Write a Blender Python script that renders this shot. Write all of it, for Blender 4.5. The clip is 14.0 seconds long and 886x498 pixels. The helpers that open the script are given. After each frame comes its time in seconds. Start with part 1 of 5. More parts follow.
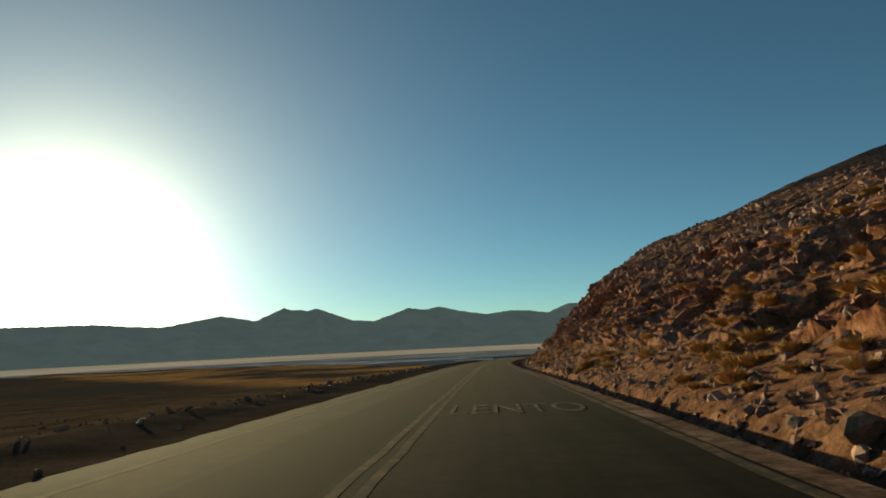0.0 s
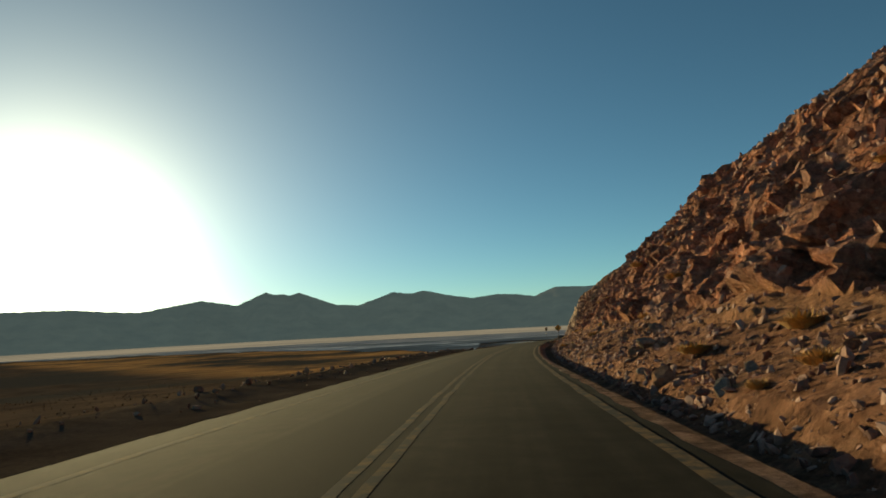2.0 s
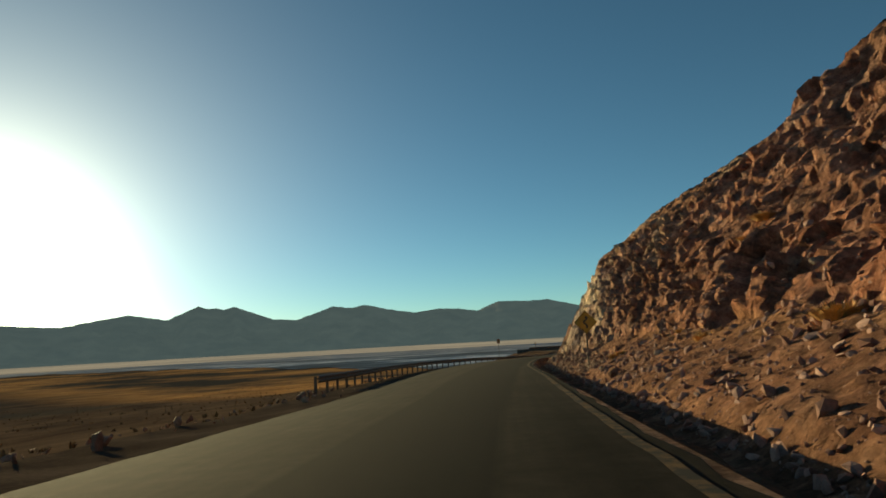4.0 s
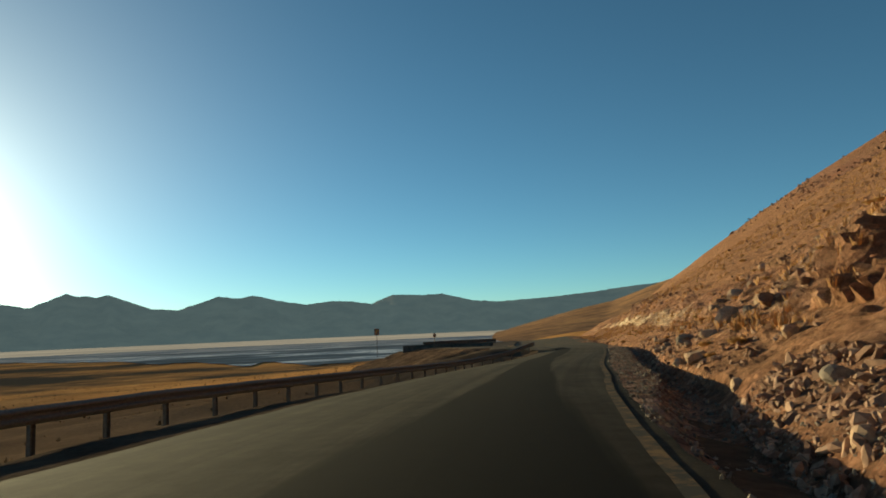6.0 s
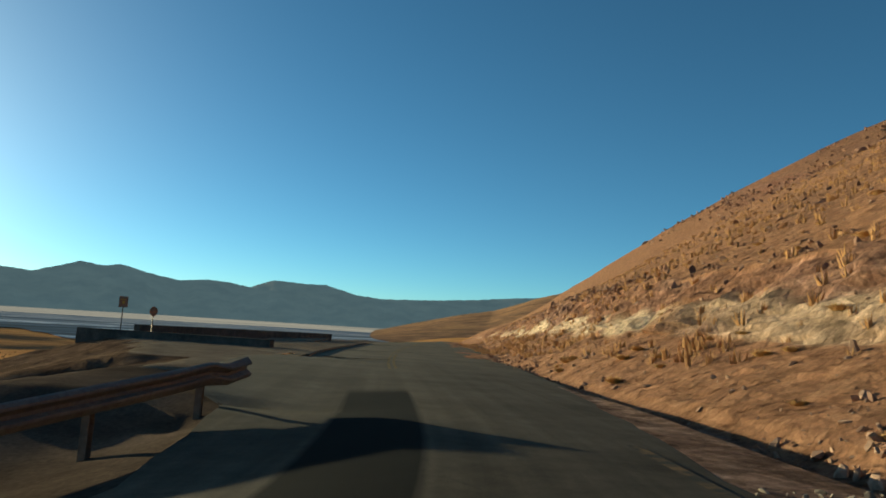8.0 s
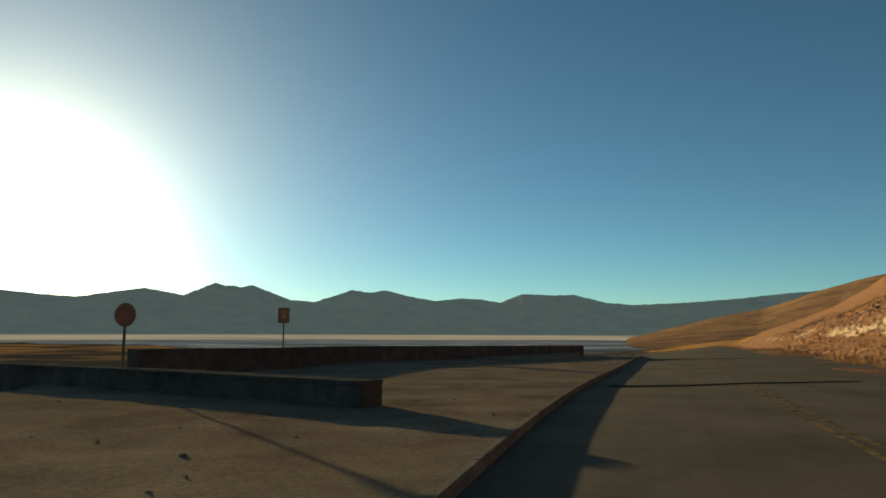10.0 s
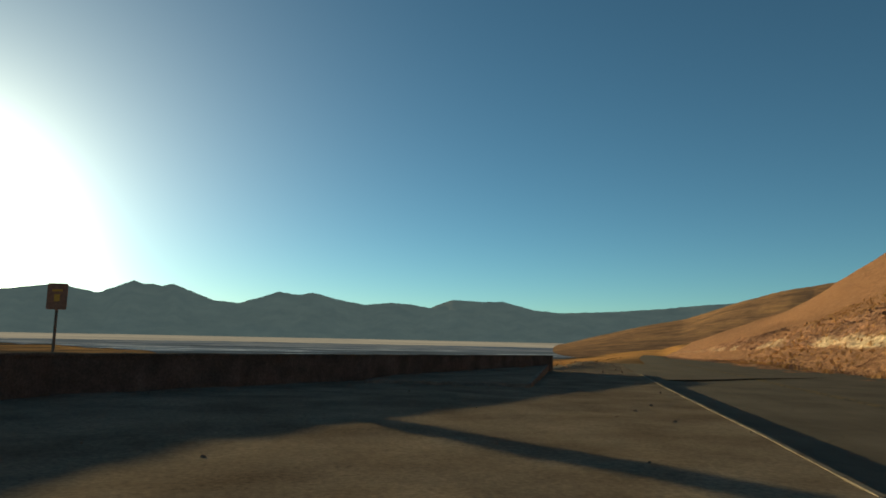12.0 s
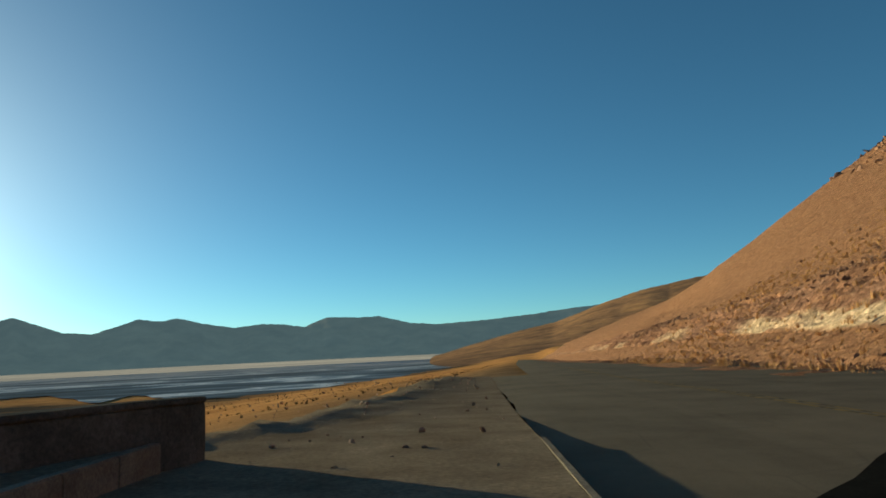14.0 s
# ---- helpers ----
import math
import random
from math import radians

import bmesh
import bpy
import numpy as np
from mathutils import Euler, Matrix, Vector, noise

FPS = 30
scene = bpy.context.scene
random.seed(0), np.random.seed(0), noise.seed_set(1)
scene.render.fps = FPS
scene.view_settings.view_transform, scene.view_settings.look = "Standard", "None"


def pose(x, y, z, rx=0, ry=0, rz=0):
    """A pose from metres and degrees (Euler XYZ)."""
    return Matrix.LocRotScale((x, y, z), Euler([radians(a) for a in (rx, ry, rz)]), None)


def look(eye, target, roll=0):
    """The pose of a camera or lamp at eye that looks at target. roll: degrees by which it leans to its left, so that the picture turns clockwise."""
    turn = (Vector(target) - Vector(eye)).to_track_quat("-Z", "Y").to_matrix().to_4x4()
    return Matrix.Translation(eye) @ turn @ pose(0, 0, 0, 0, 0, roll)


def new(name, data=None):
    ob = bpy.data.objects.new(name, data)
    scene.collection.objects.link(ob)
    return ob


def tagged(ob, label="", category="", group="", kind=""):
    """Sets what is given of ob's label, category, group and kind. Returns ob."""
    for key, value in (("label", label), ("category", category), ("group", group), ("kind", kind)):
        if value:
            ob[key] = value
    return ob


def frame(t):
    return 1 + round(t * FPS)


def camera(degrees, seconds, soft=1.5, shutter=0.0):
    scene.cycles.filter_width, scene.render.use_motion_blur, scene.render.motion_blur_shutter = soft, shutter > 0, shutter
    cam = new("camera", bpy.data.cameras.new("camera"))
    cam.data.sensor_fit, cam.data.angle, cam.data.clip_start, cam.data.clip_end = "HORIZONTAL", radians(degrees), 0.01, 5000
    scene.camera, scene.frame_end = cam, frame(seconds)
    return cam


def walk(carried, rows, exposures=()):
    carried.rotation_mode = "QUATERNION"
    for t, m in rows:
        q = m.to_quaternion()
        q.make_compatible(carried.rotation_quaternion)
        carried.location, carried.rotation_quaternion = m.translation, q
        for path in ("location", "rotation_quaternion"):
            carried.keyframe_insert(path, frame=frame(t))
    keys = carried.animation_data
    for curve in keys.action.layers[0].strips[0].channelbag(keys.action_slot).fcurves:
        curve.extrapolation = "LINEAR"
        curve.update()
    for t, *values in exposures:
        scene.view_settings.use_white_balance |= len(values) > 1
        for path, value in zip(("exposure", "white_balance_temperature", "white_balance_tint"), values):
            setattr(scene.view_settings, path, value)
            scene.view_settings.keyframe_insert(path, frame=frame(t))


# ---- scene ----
from functools import lru_cache

cam = camera(66.3, 14.0, soft=1.7, shutter=0.0)

# seconds, eye (x, y, z), pitch up, roll, yaw to the left
PATH = [
    (0, -75.50, -329.67, 7.32, 7.88, -2.79, -1.10),
    (0.5, -73.94, -310.63, 6.92, 7.65, -2.54, -0.61),
    (1, -72.48, -291.69, 6.52, 7.23, -1.78, -0.27),
    (1.5, -70.92, -272.85, 6.12, 6.77, -3.62, -1.32),
    (2, -69.09, -254.14, 5.73, 6.54, -3.01, -2.22),
    (2.8, -65.53, -224.81, 5.11, 6.92, -3.03, -4.12),
    (3.6, -61.15, -196.49, 4.54, 7.31, -3.06, -6.02),
    (4.5, -55.27, -165.88, 3.94, 7.74, -3.08, -8.15),
    (5, -51.70, -149.64, 3.63, 7.14, -2.47, -8.89),
    (5.5, -47.90, -134.36, 3.34, 6.61, -2.21, -11.31),
    (6, -43.47, -120.30, 3.08, 6.65, -2.42, -15.85),
    (6.5, -38.23, -107.72, 2.84, 6.44, 1.86, -22.50),
    (7, -32.63, -96.69, 2.63, 6.48, 3.92, -25.46),
    (7.6, -26.33, -85.05, 2.42, 6.55, 3.90, -26.00),
    (8.2, -21.02, -74.75, 2.23, 6.70, 3.30, -24.00),
    (8.8, -17.16, -65.74, 2.08, 6.85, 2.30, -18.50),
    (9.2, -15.75, -60.50, 2.00, 6.97, 1.70, -13.50),
    (9.5, -15.19, -56.91, 1.94, 7.04, 1.41, -10.00),
    (10, -14.67, -51.17, 1.86, 6.85, 0.18, -4.57),
    (10.5, -14.10, -46.21, 1.78, 6.63, 0.43, -3.12),
    (11, -13.41, -41.72, 1.71, 6.64, -0.31, -0.46),
    (11.5, -12.69, -37.10, 1.65, 6.87, 0.40, -1.05),
    (12, -11.31, -32.21, 1.57, 7.34, 1.24, -10.39),
    (12.5, -8.98, -26.80, 1.48, 7.92, 1.77, -15.80),
    (13, -6.29, -20.78, 1.38, 7.62, 1.46, -20.52),
    (13.5, -2.73, -14.48, 1.27, 8.29, -1.32, -21.37),
    (14, -0.07, -8.95, 1.18, 8.41, -2.73, -21.09),
]


def view(x, y, z, pitch, roll, yaw):
    p, w = radians(pitch), radians(yaw)
    ahead = Vector((-math.sin(w) * math.cos(p), math.cos(w) * math.cos(p), math.sin(p)))
    return look(Vector((x, y, z)), Vector((x, y, z)) + 10 * ahead, roll)


# seconds, stops, kelvin, tint
EXPOSURES = [
    (0, 0.33, 9000, -14), (2, 0.37, 9100, -14), (4.5, 0.49, 8700, -14), (5.5, 0.61, 8500, -14), (6.5, 0.79, 7150, -18), (7.2, 0.85, 6400, -20), (8.5, 0.80, 7000, -17),
    (9.5, 0.73, 7600, -15), (10.2, 0.49, 9200, -13), (11.2, 0.33, 9500, -13), (12, 0.53, 8400, -15), (13, 0.69, 7600, -18), (14, 0.73, 7000, -19),
]
walk(cam, [(row[0], view(*row[1:])) for row in PATH], EXPOSURES)

# ---- sky and sun ----
SUN_AZ, SUN_EL = -28.3, 5.4  # degrees clockwise from +y, and above the horizon
SUN_DIR = Vector((math.sin(radians(SUN_AZ)) * math.cos(radians(SUN_EL)), math.cos(radians(SUN_AZ)) * math.cos(radians(SUN_EL)), math.sin(radians(SUN_EL))))

world = bpy.data.worlds.new("desert_sky")
scene.world = world
world.use_nodes = True
wn, wl = world.node_tree.nodes, world.node_tree.links
wn.clear()
sky = wn.new("ShaderNodeTexSky")
sky.sky_type = "NISHITA"
sky.sun_disc = False
sky.sun_elevation = radians(SUN_EL)
sky.sun_rotation = radians(SUN_AZ)
sky.altitude = 4300
sky.air_density = 1.0
sky.dust_density = 1.5
sky.ozone_density = 2.7
# the bright haze round the sun
coord = wn.new("ShaderNodeTexCoord")
dot = wn.new("ShaderNodeVectorMath")
dot.operation = "DOT_PRODUCT"
dot.inputs[1].default_value = SUN_DIR
wl.new(coord.outputs["Generated"], dot.inputs[0])
clampd = wn.new("ShaderNodeMath")
clampd.operation = "MAXIMUM"
clampd.inputs[1].default_value = 0.0
wl.new(dot.outputs["Value"], clampd.inputs[0])


def halo(power, strength, colour):
    p = wn.new("ShaderNodeMath")
    p.operation = "POWER"
    p.inputs[1].default_value = power
    wl.new(clampd.outputs[0], p.inputs[0])
    bg = wn.new("ShaderNodeBackground")
    bg.inputs["Color"].default_value = (*colour, 1)
    m = wn.new("ShaderNodeMath")
    m.operation = "MULTIPLY"
    m.inputs[1].default_value = strength
    wl.new(p.outputs[0], m.inputs[0])
    wl.new(m.outputs[0], bg.inputs["Strength"])
    return bg


base_bg = wn.new("ShaderNodeBackground")
base_bg.inputs["Strength"].default_value = 0.102
clear = wn.new("ShaderNodeMix")
clear.data_type, clear.blend_type = "RGBA", "MULTIPLY"
clear.inputs[0].default_value = 1.0
clear.inputs[7].default_value = (0.89, 0.98, 1.0, 1)
wl.new(sky.outputs[0], clear.inputs[6])
wl.new(clear.outputs[2], base_bg.inputs["Color"])
total = base_bg
for args in ((110, 1.5, (1.0, 0.94, 0.86)), (36, 0.45, (1.0, 0.94, 0.92)), (12, 0.19, (1.0, 0.92, 0.97))):
    add = wn.new("ShaderNodeAddShader")
    wl.new(total.outputs[0], add.inputs[0])
    wl.new(halo(*args).outputs[0], add.inputs[1])
    total = add
out = wn.new("ShaderNodeOutputWorld")
wl.new(total.outputs[0], out.inputs["Surface"])

sun = new("sun", bpy.data.lights.new("sun", "SUN"))
sun.data.energy = 5.0
sun.data.angle = radians(0.6)
sun.data.color = (1.0, 0.80, 0.58)
sun.matrix_world = look(SUN_DIR * 100, (0, 0, 0))


# ---- materials ----
LAKE_Z = -20.5
CENTRE = (-40.0, -150.0)


def tree(name):
    m = bpy.data.materials.new(name)
    m.use_nodes = True
    t = m.node_tree
    return m, t.nodes, t.links, t.nodes["Principled BSDF"]


def noise_tex(n, l, scale, detail=6.0, rough=0.6, vec=None, kind="NOISE"):
    if kind == "NOISE":
        t = n.new("ShaderNodeTexNoise")
        t.inputs["Detail"].default_value = detail
        t.inputs["Roughness"].default_value = rough
    else:
        t = n.new("ShaderNodeTexVoronoi")
    t.inputs["Scale"].default_value = scale
    if vec is None:
        g = n.new("ShaderNodeNewGeometry")
        vec = g.outputs["Position"]
    l.new(vec, t.inputs["Vector"])
    return t


def ramp(n, l, src, stops):
    r = n.new("ShaderNodeValToRGB")
    els = r.color_ramp.elements
    while len(els) < len(stops):
        els.new(0.5)
    for e, (p, c) in zip(els, stops):
        e.position = p
        e.color = (*c, 1)
    l.new(src, r.inputs[0])
    return r


def mixc(n, l, fac, a, b, mode="MIX"):
    m = n.new("ShaderNodeMix")
    m.data_type = "RGBA"
    m.blend_type = mode
    for sock, v in ((m.inputs[0], fac), (m.inputs[6], a), (m.inputs[7], b)):
        if isinstance(v, (int, float)):
            sock.default_value = v
        elif isinstance(v, tuple):
            sock.default_value = (*v, 1)
        else:
            l.new(v, sock)
    return m.outputs[2]


def bump(n, l, b, src, strength, dist=0.02, below=None):
    k = n.new("ShaderNodeBump")
    k.inputs["Strength"].default_value = strength
    k.inputs["Distance"].default_value = dist
    l.new(src, k.inputs["Height"])
    if below is not None:
        l.new(below, k.inputs["Normal"])
    l.new(k.outputs[0], b.inputs["Normal"])
    return k.outputs[0]


def earth(name, dark, mid, light, scale, fine, rough=0.95, bumpy=0.6, dist=0.03, blotch=None):
    """Soil, gravel or stone: a coarse blotch, a fine grain and relief."""
    m, n, l, b = tree(name)
    big = noise_tex(n, l, scale, 5, 0.62)
    c = ramp(n, l, big.outputs[0], ((0.30, dark), (0.5, mid), (0.72, light))).outputs[0]
    grain = noise_tex(n, l, fine, 8, 0.75)
    g = ramp(n, l, grain.outputs[0], ((0.3, (0.45, 0.45, 0.45)), (0.7, (1.35, 1.3, 1.25)))).outputs[0]
    c = mixc(n, l, 0.8, c, g, "MULTIPLY")
    if blotch:
        t = noise_tex(n, l, blotch[0], 3, 0.5)
        f = ramp(n, l, t.outputs[0], ((blotch[1], (0, 0, 0)), (blotch[1] + 0.12, (1, 1, 1)))).outputs[0]
        c = mixc(n, l, f, c, mixc(n, l, 0.7, blotch[2], g, "MULTIPLY"))
    l.new(c, b.inputs["Base Color"])
    b.inputs["Roughness"].default_value = rough
    b.inputs["Specular IOR Level"].default_value = 0.0
    k = bump(n, l, b, grain.outputs[0], bumpy, dist)
    return m


def simple(name, colour, rough=0.6, metal=0.0, grain=30.0, vary=0.25):
    m, n, l, b = tree(name)
    t = noise_tex(n, l, grain, 6, 0.65)
    lo, hi = 1 - vary, 1 + vary
    g = ramp(n, l, t.outputs[0], ((0.3, (lo, lo, lo)), (0.7, (hi, hi, hi)))).outputs[0]
    l.new(mixc(n, l, 1.0, colour, g, "MULTIPLY"), b.inputs["Base Color"])
    b.inputs["Roughness"].default_value = rough
    b.inputs["Metallic"].default_value = metal
    bump(n, l, b, t.outputs[0], 0.25, 0.004)
    return m


def road_material():
    """Worn grey asphalt with a dark lane band, sealed asphalt then the rail's painted shadow, dust and cracks; UV:
    metres across and along.
    """
    m, n, l, b = tree("asphalt")
    uv = n.new("ShaderNodeUVMap")
    uv.uv_map = "UVMap"
    sep = n.new("ShaderNodeSeparateXYZ")
    l.new(uv.outputs[0], sep.inputs[0])
    big = noise_tex(n, l, 0.35, 5, 0.6)
    c = ramp(n, l, big.outputs[0], ((0.3, (0.034, 0.029, 0.023)), (0.7, (0.058, 0.050, 0.039)))).outputs[0]
    fine = noise_tex(n, l, 60, 6, 0.8)
    g = ramp(n, l, fine.outputs[0], ((0.3, (0.6, 0.6, 0.6)), (0.7, (1.4, 1.4, 1.4)))).outputs[0]
    c = mixc(n, l, 0.7, c, g, "MULTIPLY")
    # long streaks left by tyres
    sc = n.new("ShaderNodeCombineXYZ")
    mx = n.new("ShaderNodeMath")
    mx.operation = "MULTIPLY"
    mx.inputs[1].default_value = 2.2
    l.new(sep.outputs[0], mx.inputs[0])
    my = n.new("ShaderNodeMath")
    my.operation = "MULTIPLY"
    my.inputs[1].default_value = 0.03
    l.new(sep.outputs[1], my.inputs[0])
    l.new(mx.outputs[0], sc.inputs[0])
    l.new(my.outputs[0], sc.inputs[1])
    st = noise_tex(n, l, 1.0, 4, 0.6, sc.outputs[0])
    sg = ramp(n, l, st.outputs[0], ((0.35, (0.58, 0.58, 0.58)), (0.65, (1.35, 1.31, 1.26)))).outputs[0]
    c = mixc(n, l, 0.8, c, sg, "MULTIPLY")
    spots = noise_tex(n, l, 2.6, 6, 0.7)
    c = mixc(n, l, 0.8, c, ramp(n, l, spots.outputs[0], ((0.32, (0.66, 0.65, 0.63)), (0.68, (1.32, 1.30, 1.26)))).outputs[0], "MULTIPLY")
    # the asphalt is darker before the spur and turns paler past it
    paling = n.new("ShaderNodeMapRange")
    paling.inputs[1].default_value, paling.inputs[2].default_value = 205, 245
    paling.inputs[3].default_value, paling.inputs[4].default_value = 0.52, 1.5
    l.new(sep.outputs[1], paling.inputs[0])
    c = mixc(n, l, 1.0, c, paling.outputs[0], "MULTIPLY")
    # brown dust blown over the asphalt by the lay-by
    dust = n.new("ShaderNodeMapRange")
    dust.inputs[1].default_value, dust.inputs[2].default_value = 250, 300
    l.new(sep.outputs[1], dust.inputs[0])
    dn = ramp(n, l, big.outputs[0], ((0.3, (0.45, 0.45, 0.45)), (0.7, (0.9, 0.9, 0.9)))).outputs[0]
    c = mixc(n, l, mixc(n, l, 1.0, dn, dust.outputs[0], "MULTIPLY"), c, mixc(n, l, 0.6, (0.18, 0.139, 0.098), g, "MULTIPLY"))
    # dark strip along the lane: tar seal first, then the rail's shadow painted in
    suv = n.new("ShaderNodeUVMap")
    suv.uv_map = "SealShade"
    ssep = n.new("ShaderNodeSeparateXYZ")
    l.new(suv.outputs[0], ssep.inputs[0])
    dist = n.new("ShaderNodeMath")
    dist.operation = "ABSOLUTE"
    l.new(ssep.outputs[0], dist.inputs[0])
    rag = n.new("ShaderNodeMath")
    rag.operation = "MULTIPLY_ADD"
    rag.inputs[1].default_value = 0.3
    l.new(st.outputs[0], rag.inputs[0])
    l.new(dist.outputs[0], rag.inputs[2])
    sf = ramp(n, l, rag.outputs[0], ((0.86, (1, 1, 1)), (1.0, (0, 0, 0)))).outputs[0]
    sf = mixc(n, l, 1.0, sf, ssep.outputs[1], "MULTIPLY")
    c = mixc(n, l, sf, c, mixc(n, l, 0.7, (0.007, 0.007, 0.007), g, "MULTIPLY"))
    crack = noise_tex(n, l, 0.5, 2, 0.5, kind="VORONOI")
    crack.feature = "DISTANCE_TO_EDGE"
    cf = ramp(n, l, crack.outputs["Distance"], ((0.0, (1, 1, 1)), (0.012, (0, 0, 0)))).outputs[0]
    cm = mixc(n, l, 0.85, cf, (0, 0, 0))
    c = mixc(n, l, cm, c, (0.02, 0.019, 0.018))
    l.new(c, b.inputs["Base Color"])
    b.inputs["Roughness"].default_value = 1.0
    b.inputs["Specular IOR Level"].default_value = 0.03
    bump(n, l, b, fine.outputs[0], 0.35, 0.006)
    return m


def hill_material():
    """The hillside: brown soil and red rock, pale tan stone on the spur, gold dry grass on the upper slopes; zones from vertex paint of what the ground is."""
    m, n, l, b = tree("hillside_rock")
    at = n.new("ShaderNodeVertexColor")
    at.layer_name = "zones"
    sep = n.new("ShaderNodeSeparateColor")
    l.new(at.outputs["Color"], sep.inputs[0])
    big = noise_tex(n, l, 0.22, 6, 0.65)
    mid = noise_tex(n, l, 1.3, 8, 0.7)
    fine = noise_tex(n, l, 9.0, 8, 0.75)
    soil = ramp(n, l, mid.outputs[0], ((0.32, (0.116, 0.062, 0.045)), (0.5, (0.211, 0.110, 0.074)), (0.68, (0.319, 0.179, 0.123)))).outputs[0]
    red = ramp(n, l, mid.outputs[0], ((0.33, (0.136, 0.056, 0.041)), (0.5, (0.327, 0.136, 0.088)), (0.66, (0.490, 0.248, 0.170)))).outputs[0]
    grey = ramp(n, l, big.outputs[0], ((0.45, (0.000, 0.000, 0.000)), (0.6, (1, 1, 1)))).outputs[0]
    red = mixc(n, l, mixc(n, l, 0.5, grey, (0, 0, 0)), red, (0.299, 0.211, 0.190))
    cream = ramp(n, l, mid.outputs[0], ((0.32, (0.48, 0.36, 0.25)), (0.5, (0.64, 0.50, 0.36)), (0.66, (0.76, 0.61, 0.45)))).outputs[0]
    tan = ramp(n, l, mid.outputs[0], ((0.34, (0.150, 0.110, 0.092)), (0.5, (0.32, 0.250, 0.212)), (0.64, (0.50, 0.405, 0.345)))).outputs[0]
    gold = ramp(n, l, mid.outputs[0], ((0.35, (0.250, 0.128, 0.076)), (0.55, (0.375, 0.198, 0.116)), (0.7, (0.48, 0.268, 0.162)))).outputs[0]
    c = mixc(n, l, sep.outputs[0], soil, red)
    c = mixc(n, l, sep.outputs[1], c, tan)
    c = mixc(n, l, sep.outputs[2], c, gold)
    c = mixc(n, l, at.outputs["Alpha"], c, cream)
    g = ramp(n, l, fine.outputs[0], ((0.3, (0.5, 0.5, 0.5)), (0.7, (1.4, 1.36, 1.3)))).outputs[0]
    c = mixc(n, l, 0.85, c, g, "MULTIPLY")
    # split blocks, each of its own shade, with open joints
    geo = n.new("ShaderNodeNewGeometry")
    warp = n.new("ShaderNodeMix")
    warp.data_type = "VECTOR"
    warp.inputs[0].default_value = 0.32
    l.new(geo.outputs["Position"], warp.inputs[4])
    shift = n.new("ShaderNodeVectorMath")
    shift.operation = "ADD"
    l.new(geo.outputs["Position"], shift.inputs[0])
    l.new(mid.outputs["Color"], shift.inputs[1])
    l.new(shift.outputs[0], warp.inputs[5])
    rockf = mixc(n, l, sep.outputs[2], (1, 1, 1), (0.1, 0.1, 0.1))
    heights = []
    for size, amount in ((1.5, 0.75), (4.2, 0.6)):
        vor = noise_tex(n, l, size, vec=warp.outputs[1], kind="VORONOI")
        shade = ramp(n, l, vor.outputs["Color"], ((0.1, (0.68, 0.66, 0.64)), (0.9, (1.45, 1.42, 1.40)))).outputs[0]
        c = mixc(n, l, mixc(n, l, 1.0, rockf, (amount, amount, amount), "MULTIPLY"), c, mixc(n, l, 1.0, c, shade, "MULTIPLY"))
        heights.append(vor.outputs["Distance"])
    l.new(c, b.inputs["Base Color"])
    b.inputs["Roughness"].default_value = 1.0
    b.inputs["Specular IOR Level"].default_value = 0.02
    low = None
    for h, amount, dist in ((heights[0], 0.75, 0.35), (heights[1], 0.7, 0.12)):
        kb = n.new("ShaderNodeBump")
        kb.invert = True
        kb.inputs["Strength"].default_value = amount
        kb.inputs["Distance"].default_value = dist
        l.new(h, kb.inputs["Height"])
        if low is not None:
            l.new(low, kb.inputs["Normal"])
        low = kb.outputs[0]
    k = n.new("ShaderNodeBump")
    l.new(low, k.inputs["Normal"])
    k.inputs["Strength"].default_value = 0.85
    k.inputs["Distance"].default_value = 0.32
    l.new(mid.outputs[0], k.inputs["Height"])
    bump(n, l, b, fine.outputs[0], 0.9, 0.075, k.outputs[0])
    return m


